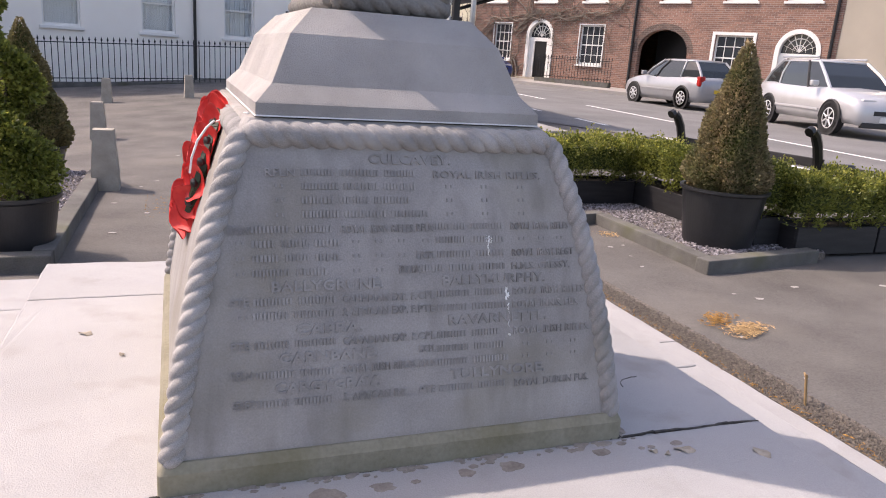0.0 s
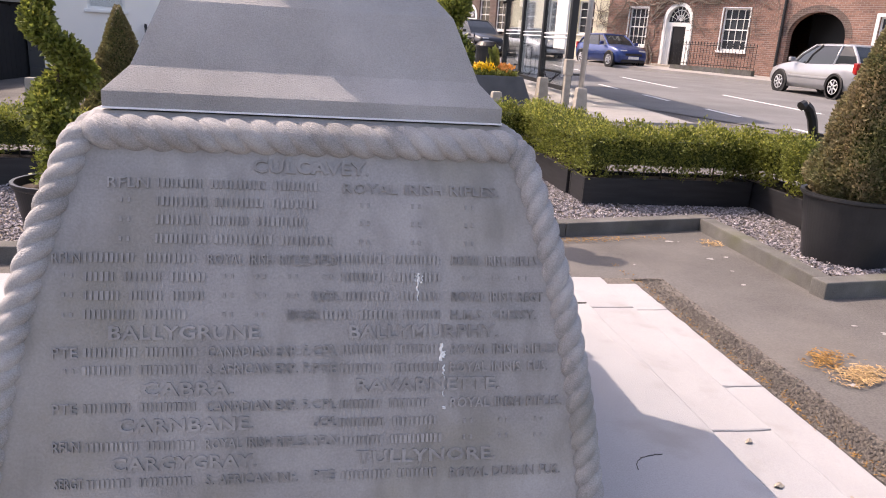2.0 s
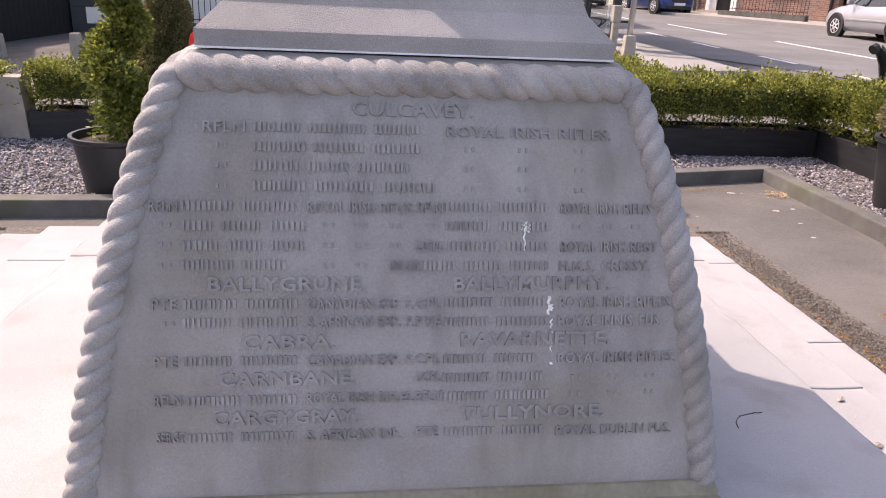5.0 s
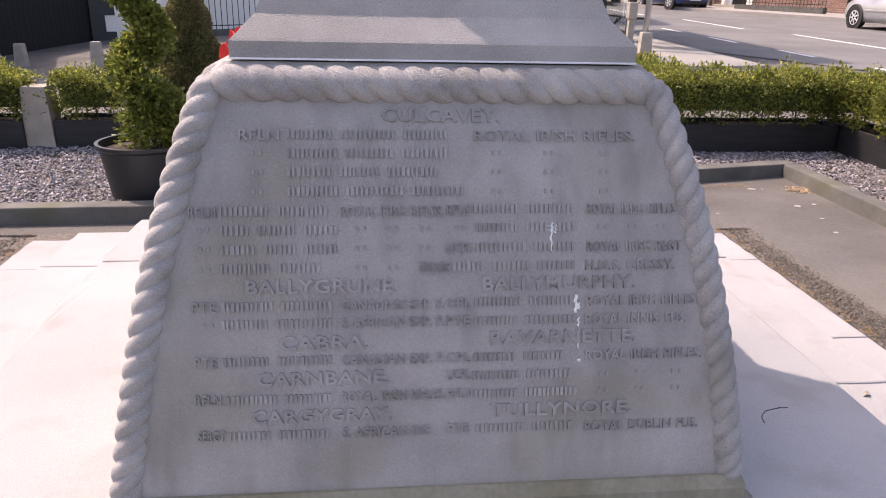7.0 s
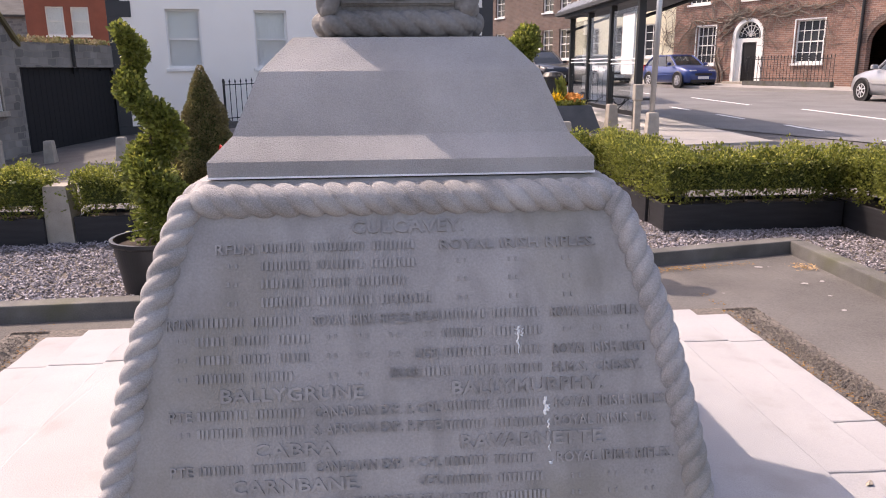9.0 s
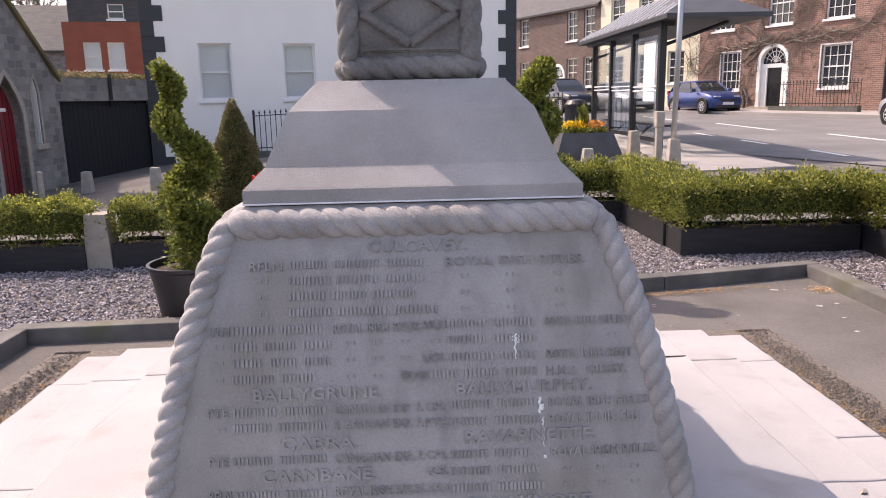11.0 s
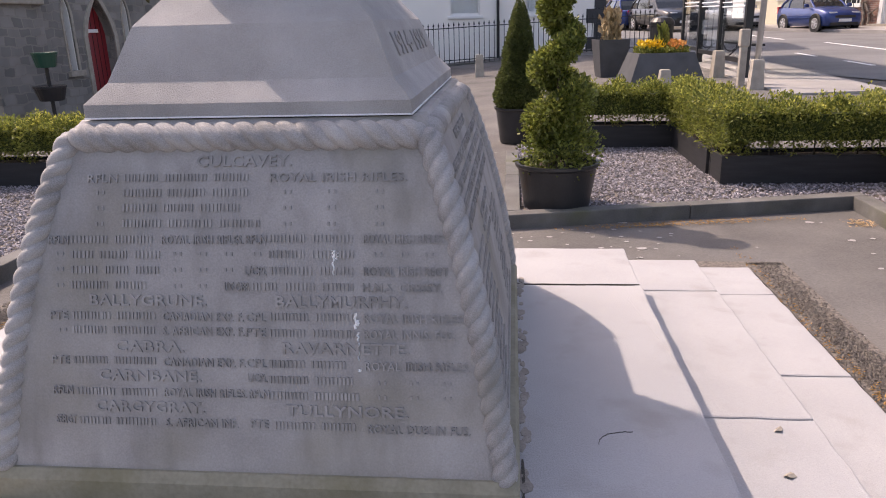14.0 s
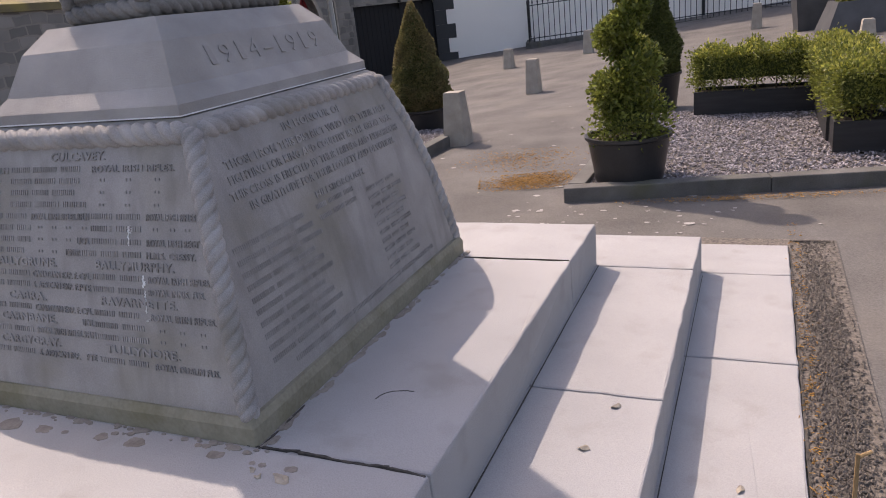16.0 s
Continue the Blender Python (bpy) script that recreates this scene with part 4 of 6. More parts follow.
cream = thing("cream_house", "cream rendered terrace house with dark sash windows", "house", terrace_m)
cw = [(TU(s + 0.55), TU(s - 0.55), z0, z0 + 1.6) for s in (11.2, 9.0, 6.8) for z0 in (1.9, 4.9)]
wall(TU(5.3), -0.3, 7.1, cw, RENDER_CREAM, cream, u0=TU(12.6))
carcass(cream, TU(12.6), TU(5.3), -0.3, 7.1, 8, RENDER_CREAM)
for h in cw:
    sash(cream, *h, 2, 4)
pitched_roof(cream, TU(12.6), TU(5.3), 7.1, 8, 3, SLATE)

brown = thing("brown_brick_house", "brown brick terrace house with white sash windows and a dark archway", "house", terrace_m)
bw = [(TU(s + 0.5), TU(s - 0.5), z0, z0 + 1.7) for s in (22.5, 20.2, 15.2, 13.6) for z0 in (1.9, 4.6)]
bd = (TU(17.2), TU(16.0), 0.8, 3.2, 0.6)
ba = (TU(19.3), TU(17.8), 0.4, 3.0)
wall(TU(12.6), -0.3, 6.5, bw + [bd, ba], BRICK_DARK, brown, u0=-2)
carcass(brown, -2, TU(12.6), -0.3, 6.5, 8, BRICK_DARK)
for h in bw:
    sash(brown, *h, 2, 4)
fan_door(brown, bd[0], bd[1], bd[2], bd[3])
part("archway_gate", box(ba[0], ba[1], 0.5, 0.6, 0.0, 3.0), BLACK_DOOR, brown)
pitched_roof(brown, -2, TU(12.6), 6.5, 8, 2.8, SLATE)

tan = thing("tan_house", "tan rendered end house with a plain wall", "house", terrace_m)
wall(TU(-30), -0.3, 7.5, [], RENDER_TAN, tan, u0=TU(-12.0) + 0.01)
carcass(tan, TU(-12.0) + 0.01, TU(-30), -0.3, 7.5, 8, RENDER_TAN)
pitched_roof(tan, TU(-12), TU(-30), 7.5, 8, 3, SLATE)
railing("iron_railing", "black iron railing along the brick terrace pavement", Matrix.Translation(on_road(4.9, 1.3)) @ Matrix.Rotation(math.atan2(-0.902, 0.431), 4, "Z"), 2.9, 1.0, 0.3)
railing("iron_railing", "black iron railing along the brick terrace pavement", Matrix.Translation(on_road(0.1, 1.3)) @ Matrix.Rotation(math.atan2(-0.902, 0.431), 4, "Z"), 3.9, 1.0, 0.3)

# church gable, yard gate and boundary wall
church = thing("church", "small grey rubble-stone church gable with a red lancet door", "church", pose(-8.66, 14.93, -0.55, 0, 0, 88))
CH0, CH1, EAVE, APEX = -2.15, 2.05, 2.65, 4.5
wall(CH1, -0.4, EAVE, [(-0.52, 0.52, 0, 2.62, 0.85, 1), (-1.26, -1.0, 1.1, 2.62, 0.4, 1), (1.0, 1.26, 1.1, 2.62, 0.4, 1)], RUBBLE, church, u0=CH0, thick=0.5)
part("gable", prism([(CH0, EAVE), (CH1, EAVE), (0.25, APEX), (-0.35, APEX)], 0, 0.5), RUBBLE, church)
part("bell_base", box(-0.95, 0.75, -0.06, 0.56, 4.2, 5.9, 0.03), RUBBLE, church)
part("door_surround", arch_band(-0.52, 0.52, 1.77, 0.85, 0.14, -0.03, 0.12, 0, True), BOLLARD, church)
door = part("door_leaf", box(-0.52, 0.52, 0.2, 0.26, 0, 2.62, 0.01), RED_DOOR, church, "dark red boarded door")
for i in range(1, 6):
    part("door_board_joint", box(-0.52 + i * 0.173 - 0.006, -0.52 + i * 0.173 + 0.006, 0.192, 0.2, 0.02, 2.5), BLACK_DOOR, door)
part("letter_rail", box(-0.3, 0.2, 0.16, 0.2, 1.85, 1.93, 0.01), WHITE_WOOD, door)
for u in (-1.13, 1.13):
    lw = part("lancet_window", arch_band(u - 0.13, u + 0.13, 2.22, 0.4, 0.07, -0.02, 0.1, 1.1, True), BOLLARD, church)
    # White band puts the light on the window reveal into colour.
    part("lit_reveal_band", arch_band(u - 0.10, u + 0.10, 2.22, 0.36, 0.028, 0.02, 0.19, 1.1, True), WHITE_WOOD, lw, "white band with the lit reveal in its colour")
    part("pane", box(u - 0.13, u + 0.13, 0.2, 0.22, 1.1, 2.62), PANE, lw)
    part("sill", box(u - 0.26, u + 0.26, -0.08, 0.12, 0.98, 1.098, 0.01), BOLLARD, lw)
bm = bmesh.new()
for sg in (0, 1):
    a = (CH0 - 0.2, EAVE - 0.12) if sg else (CH1 + 0.2, EAVE - 0.12)
    loft([[(a[0], y, a[1]), (-0.05, y, APEX + 0.08), (-0.05, y, APEX + 0.22), (a[0], y, a[1] + 0.12)] for y in (-0.08, 9)], bm=bm)
part("roof", bm, MOSS_SLATE, church)
bm = box(CH1 - 0.4, CH1 - 0.002, 0.5, 9, -0.4, EAVE)
box(CH0 + 0.002, CH0 + 0.4, 0.5, 9, -0.4, EAVE, bm=bm), box(CH0 + 0.4, CH1 - 0.4, 8.6, 9, -0.4, EAVE, bm=bm)
part("side_walls", bm, RUBBLE, church)
part("pinnacle", loft([[(CH1 - 0.32 + a, 1.0 - a, z), (CH1 - 0.32 + a, 1.0 + a, z), (CH1 - 0.32 - a, 1.0 + a, z), (CH1 - 0.32 - a, 1.0 - a, z)] for a, z in ((0.26, 2.4), (0.26, 3.05), (0.20, 3.1), (0.03, 4.15))]), BOLLARD, church, "pointed stone pinnacle")
wing = thing("church_porch_wall", "low rubble wall with a stone coping joined to the church", "wall", pose(-8.60, 11.21, -0.5, 0, 0, 88), kind="structure")
part("wall_body", box(0, 1.55, 0, 0.5, -0.4, 2.35), RUBBLE, wing)
part("coping", box(-0.1, 1.555, -0.1, 0.6, 2.352, 2.62, 0.03), BOLLARD, wing)
yard = thing("yard_wall", "rubble wall over a black boarded double gate", "wall", pose(-8.61, 17.0, -0.55, 0, 0, 75), kind="structure")
wall(4.1, -0.4, 2.65, [(0.12, 3.82, -0.4, 2.06)], RUBBLE, yard, thick=0.35)
gate = thing("yard_gate", "black painted double timber gate in a stone wall", "gate", pose(-8.61, 17.0, -0.55, 0, 0, 75))
for i in range(20):
    part("board", box(0.125 + i * 0.1845, 0.125 + (i + 1) * 0.1845 - 0.008, 0.1, 0.14, 0.02, 2.11 - 0.03 * (i % 3 == 1) - (0.16 if 8 < i < 11 else 0.09 if i > 14 else 0) - random.uniform(0, 0.05), 0.004), GATE_BLACK, gate)
part("drainpipe", rod((2.0, -0.06, 2.07), (2.0, -0.06, 2.75), 0.045, n=8), IRON, yard, "short black pipe")
part("back_boarding", box(0.125, 3.815, 0.16, 0.19, 0.02, 2.058), GATE_BLACK, gate)
tuft = thing("wall_ivy", "dry ivy and moss trailing along the yard wall top", "ivy", pose(-8.61, 17.0, 2.1, 0, 0, 75))
leaves("ivy_leaves", [(Vector((random.uniform(0, 3.7), random.uniform(-0.05, 0.35), random.uniform(-0.04, 0.1))), Vector((0, 0, 1))) for _ in range(900)], 0.09, LEAF_BROWN, tuft)
bound = thing("boundary_wall", "old rubble boundary wall topped with mossy grass", "wall", pose(-8.75, -6, -0.55, 0, 0, 90), kind="structure")
part("wall_body", box(0, 15.4, 0, 0.55, -0.4, 2.5), RUBBLE, bound)
part("grass_bank", loft([[(u, -0.04, 2.502), (u, 0.6, 2.502), (u, 3.5, 3.6), (u, 3.5, 3.9), (u, 0.5, 2.75), (u, 0.0, 2.62)] for u in (0, 15.4)]), MOSS_SLATE, bound)
part("gate_pier", loft([[(15.42, -0.15, z), (16.0, -0.15, z), (16.0, 0.6, z), (15.42, 0.6, z)] for z in (-0.4, 2.9)]), BOLLARD, bound)
sg = thing("side_gate", "black iron bar gate between stone piers", "gate", pose(-8.6, 10.02, -0.5, 0, 0, 90))
for i in range(11):
    part("gate_bar", rod((0.05 + i * 0.1, 0.1, 0.05), (0.05 + i * 0.1, 0.1, 2.1), 0.014, n=6), IRON, sg)
for z in (0.12, 1.1, 1.95):
    part("gate_rail", box(0.02, 1.1, 0.085, 0.115, z, z + 0.05), IRON, sg)
orange = thing("orange_house", "orange brick house with a slate-clad dormer behind the yard wall", "house", pose(-18.0, 36.6, -1.0, 0, 0, 14))
ow = [(1.70, 2.50, 4.15, 5.5), (2.81, 3.61, 4.15, 5.5)]
wall(8.5, -0.3, 6.48, ow, ORANGE, orange, u0=0.83)
carcass(orange, 0.83, 8.5, -0.3, 6.48, 6, ORANGE)
for h in ow:
    sash(orange, *h, 1, 2, curtain=True)
dw = (2.99, 3.75, 6.62, 7.36)
wall(8.5, 6.48, 7.8, [dw], SLATE, orange, u0=1.18, name="dormer", thick=0.2)
sash(orange, *dw, 1, 2)
part("dormer_roof", box(1.1, 8.6, -0.1, 6, 7.802, 7.9), SLATE, orange)


# ---- inscriptions ----
def on_front(x, z):
    """Frame on the sloping front face: right, up the slope, outward."""
    slope = (inset(z + 0.01) - inset(z - 0.01)) / 0.02
    return Matrix.Translation((x, inset(z) - 0.0005, z)) @ Matrix.Rotation(math.pi / 2 - math.atan(slope), 4, "X")


def on_side(y, z):
    slope = 0.84 * (inset(z + 0.01) - inset(z - 0.01)) / 0.02
    return Matrix.Translation((half(z) + 0.0005, y, z)) @ Matrix.Rotation(math.pi / 2, 4, "Z") @ Matrix.Rotation(math.pi / 2 - math.atan(slope), 4, "X")


LETTERS = {on_front: bmesh.new(), on_side: bmesh.new()}


def words(rows, size, place):
    for text, a, b, z in rows:
        ob = lettering(text, size, Matrix.Identity(4), STONE_LETTER, None, "inscription", b - a, 0.003, 1.06, size * (0.02 if size > 0.03 else 0.008))
        ob.data.transform(place(a, z - size * 0.35))
        LETTERS[place].from_mesh(ob.data)
        bpy.data.objects.remove(ob)


def name_bars(rows, high, place):
    """Lines that stay unlettered: runs of low bars, two or three words a line."""
    for a, b, z in rows:
        n = 2 if b - a < 0.21 else 3
        cuts = [a] + [a + (b - a) * (i + random.uniform(-0.12, 0.12)) / n for i in range(1, n)] + [b]
        for p, q in zip(cuts, cuts[1:]):
            count = max(3, round((q - p - 0.012) / 0.0082))
            pitch = (q - p - 0.012) / count
            for k in range(count):
                bar = box(0, pitch * random.uniform(0.42, 0.72), -high * 0.46, high * 0.46, -0.001, 0.0022)
                bar.transform(place(p + k * pitch, z))
                merge(LETTERS[place], bar)


RIR = "ROYAL IRISH RIFLES"
words((("CULCAVEY.", -0.1, 0.107, 1.098), ("BALLYGRUNE.", -0.334, -0.075, 0.819), ("BALLYMURPHY.", 0.074, 0.352, 0.819), ("CABRA.", -0.281, -0.126, 0.723), ("RAVARNETTE.", 0.088, 0.356, 0.724),
       ("CARNBANE.", -0.32, -0.091, 0.661), ("CARGYGRAY.", -0.331, -0.086, 0.594), ("TULLYNORE.", 0.091, 0.352, 0.593)), 0.033, on_front)
words((("RFLN", -0.342, -0.274, 1.065), ("RFLN", -0.426, -0.381, 0.941), (RIR + ".", -0.173, 0.006, 0.942), ("PTE", -0.424, -0.384, 0.786), ("CANADIAN EXP. F.", -0.172, 0.005, 0.786), ("S. AFRICAN EXP. F.", -0.173, 0.006, 0.756),
       ("PTE", -0.424, -0.385, 0.692), ("CANADIAN EXP. F.", -0.173, 0.006, 0.691), ("RFLN", -0.425, -0.381, 0.627), (RIR + ".", -0.175, 0.007, 0.626), ("SERGT", -0.423, -0.377, 0.563), ("S. AFRICAN INF.", -0.174, -0.014, 0.561)), 0.026, on_front)
words(((RIR + ".", 0.06, 0.35, 1.065), ("RFLN", 0.011, 0.054, 0.943), (RIR, 0.26, 0.424, 0.944), ("L/CPL", 0.009, 0.056, 0.88), ("ROYAL IRISH REGT", 0.261, 0.436, 0.88), ("LDG CARP.", -0.035, 0.018, 0.848), ("H.M.S. CRESSY.", 0.259, 0.424, 0.848),
       ("CPL", 0.01, 0.053, 0.786), (RIR, 0.261, 0.464, 0.786), ("PTE", 0.01, 0.052, 0.755), ("ROYAL INNIS. FUS.", 0.26, 0.449, 0.754), ("CPL", 0.009, 0.053, 0.691), (RIR + ".", 0.262, 0.48, 0.689), ("L/CPL", 0.011, 0.053, 0.66),
       ("RFLN", 0.012, 0.056, 0.626), ("PTE", 0.013, 0.052, 0.562), ("ROYAL DUBLIN FUS.", 0.265, 0.481, 0.557)), 0.026, on_front)
name_bars(((-0.261, 0.028, 1.065), (-0.261, 0.028, 1.035), (-0.261, 0.011, 1.005), (-0.261, 0.057, 0.974), (-0.376, -0.18, 0.942), (0.059, 0.253, 0.944), (-0.376, -0.162, 0.911), (0.059, 0.255, 0.913), (-0.375, -0.164, 0.88), (0.062, 0.254, 0.88),
           (-0.376, -0.194, 0.849), (0.022, 0.254, 0.848)), 0.0165, on_front)
name_bars(((-0.375, -0.175, 0.786), (0.06, 0.251, 0.787), (-0.376, -0.175, 0.756), (0.06, 0.257, 0.754), (-0.375, -0.176, 0.692), (0.059, 0.236, 0.69), (0.057, 0.252, 0.657), (-0.372, -0.178, 0.625), (0.061, 0.262, 0.624),
           (-0.372, -0.183, 0.561), (0.064, 0.254, 0.56)), 0.0165, on_front)
DITTO = ((1.036, (-0.312, 0.099, 0.193, 0.293)), (1.005, (-0.312, 0.099, 0.193, 0.293)), (0.973, (-0.312, 0.099, 0.193, 0.293)), (0.913, (-0.401, -0.138, -0.083, -0.027, 0.034, 0.29, 0.346, 0.397)),
         (0.881, (-0.401, -0.138, -0.083, -0.027)), (0.848, (-0.401, -0.138, -0.083)), (0.755, (-0.398,)), (0.654, (0.297, 0.365, 0.434)), (0.624, (0.297, 0.365, 0.434)))
for z, xs in DITTO:
    for x in xs:
        for dx in (-0.0065, 0.0065):
            ob = part("ditto_mark", box(-0.0022, 0.0022, -0.004, 0.004, -0.001, 0.002, 0.0006), STONE_LETTER, memorial)
            ob.matrix_local = on_front(x + dx, z)
words((("IN HONOUR OF", 0.56, 0.90, 1.092),), 0.034, on_side)
words((("THOSE FROM THIS DISTRICT WHO LOST THEIR LIVES", 0.26, 1.19, 1.045), ("FIGHTING FOR KING AND COUNTRY IN THE GREAT WAR", 0.25, 1.20, 1.006), ("THIS CROSS IS ERECTED BY THEIR FRIENDS AND NEIGHBOURS", 0.23, 1.22, 0.966),
       ("IN GRATITUDE FOR THEIR LOYALTY AND DEVOTION.", 0.29, 1.16, 0.928)), 0.033, on_side)
words((("HILLSBOROUGH.", 0.58, 0.89, 0.876),), 0.030, on_side)
name_bars([(0.16, 0.50 + 0.03 * (i % 3), 0.842 - i * 0.034) for i in range(10)] + [(0.86, 1.08 + 0.04 * (i % 2), 0.815 - i * 0.031) for i in range(10)] + [(0.56, 0.80, 0.842), (0.56, 0.80, 0.808), (0.25, 1.22, 0.495)], 0.0165, on_side)
for i, ch in enumerate("1914\u20131919"):
    wide = 0.022 if ch == "1" else 0.046
    lettering(ch, 0.085, pose(0.303, 0.44 + 0.068 * i + (0.012 if ch == "1" else 0), 1.292, 67, 0, 90), STONE_DRESSED, memorial, "date_figure", wide, 0.003)

for bm in LETTERS.values():
    tagged(part("raised_lettering", bm, STONE_LETTER, memorial, "worn raised stone letters"), kind="stuff")

# droppings on the front face
DROP = material("white bird dropping", (0.7, 0.7, 0.68), (0.85, 0.85, 0.83), 0.6, 60, 200, 0.1)
streak = new("bird_dropping")
tagged(streak, "dried white bird droppings streaked down the lettered stone", "bird dropping")
for x, z0, z1, w in ((0.197, 0.921, 0.906, 0.006), (0.197, 0.906, 0.872, 0.0022), (0.204, 0.917, 0.903, 0.003), (0.243, 0.797, 0.765, 0.0032), (0.247, 0.783, 0.771, 0.004), (0.248, 0.758, 0.740, 0.002), (0.249, 0.737, 0.70, 0.0016), (0.251, 0.683, 0.677, 0.0035)):
    n = 10
    left = [(-w * (0.6 + 0.5 * random.random()) + 0.0015 * math.sin(i * 1.3), i / n) for i in range(n + 1)]
    right = [(w * (0.6 + 0.5 * random.random()) + 0.0015 * math.sin(i * 1.3), i / n) for i in range(n + 1)]
    bm = bmesh.new()
    rows = []
    for (l, f), (r, _) in zip(left, right):
        z = z0 + (z1 - z0) * f
        rows.append([bm.verts.new(p) for p in ((x + l, inset(z) - 0.0005, z), (x + (l + r) / 2, inset(z) - 0.0035, z), (x + r, inset(z) - 0.0005, z))])
    for a, b in zip(rows, rows[1:]):
        for i in range(2):
            bm.faces.new((a[i], a[i + 1], b[i + 1], b[i]))
    part("streak", bm, DROP, streak)

# ---- wreath on the far flank ----
RED = material("red poppy paper", (0.55, 0.012, 0.012), (0.75, 0.04, 0.03), 0.55, 12, 60, 0.1)
CENTRE = paint("black poppy centre", (0.012, 0.012, 0.012), 0.4)
WHITE_CORD = material("white cord", (0.7, 0.7, 0.7), (0.85, 0.85, 0.85), 0.8, 40, 200, 0.2)
wreath = thing("poppy_wreath", "red paper poppy wreath tied with white cord to the memorial", "wreath")
wz, wy = 0.995, 0.70
for i in range(17):
    a = math.tau * i / 17
    z, y = wz + 0.158 * math.sin(a), wy + 0.134 * math.cos(a)
    x = -half(z) - 0.016
    way = Vector((-0.8, -0.55 + random.uniform(-0.25, 0.25), 0.15 + random.uniform(-0.2, 0.2)))
    m = Matrix.Translation((x, y, z)) @ way.to_track_quat("Z", "Y").to_matrix().to_4x4() @ Matrix.Rotation(random.uniform(0, 6), 4, "Z")
    rings = []
    for rr, h in ((0.012, 0.004), (0.03, 0.006), (0.045, 0.010), (0.052, 0.018)):
        rings.append([(rr * (1 + 0.10 * math.sin(4 * t)) * math.cos(t), rr * (1 + 0.10 * math.sin(4 * t)) * math.sin(t), h + 0.006 * math.sin(2 * t + i) * rr / 0.05) for t in (k * math.tau / 24 for k in range(24))])
    p = part("poppy", loft(rings + [[(c[0] * 0.95, c[1] * 0.95, c[2] - 0.003) for c in rings[-1]]] + [[(c[0] * 0.9, c[1] * 0.9, c[2] - 0.012) for c in rings[0]]]), RED, wreath, smooth=True)
    p.matrix_local = m
    c = part("poppy_centre", lathe([(0.014, 0.004), (0.013, 0.016), (0.004, 0.019)], 10), CENTRE, p)
bm = bmesh.new()
for k in range(40):
    a0, a1 = math.tau * k / 40, math.tau * (k + 1) / 40
    q = [(-half(wz + 0.158 * math.sin(a)) - 0.012, wy + 0.134 * math.cos(a), wz + 0.158 * math.sin(a)) for a in (a0, a1)]
    rod(q[0], q[1], 0.018, n=6, bm=bm)
part("wreath_backing", bm, paint("dark green plastic", (0.01, 0.03, 0.012), 0.5), wreath)
cord = [(-half(1.13) - 0.02, 0.60, 1.13), (-0.385, 0.45, 1.165), (-0.366, 0.30, 1.184)]
bm = bmesh.new()
for a, b in zip(cord, cord[1:]):
    rod(a, b, 0.0026, n=6, bm=bm)
for a, b in (((-0.43, 0.57, 1.135), (-0.45, 0.545, 1.12)), ((-0.45, 0.545, 1.12), (-0.475, 0.53, 1.085)), ((-0.475, 0.53, 1.085), (-0.49, 0.525, 1.04)), ((-0.49, 0.525, 1.04), (-0.495, 0.525, 1.0))):
    rod(a, b, 0.0032, n=6, bm=bm)
part("white_cord", bm, WHITE_CORD, wreath)


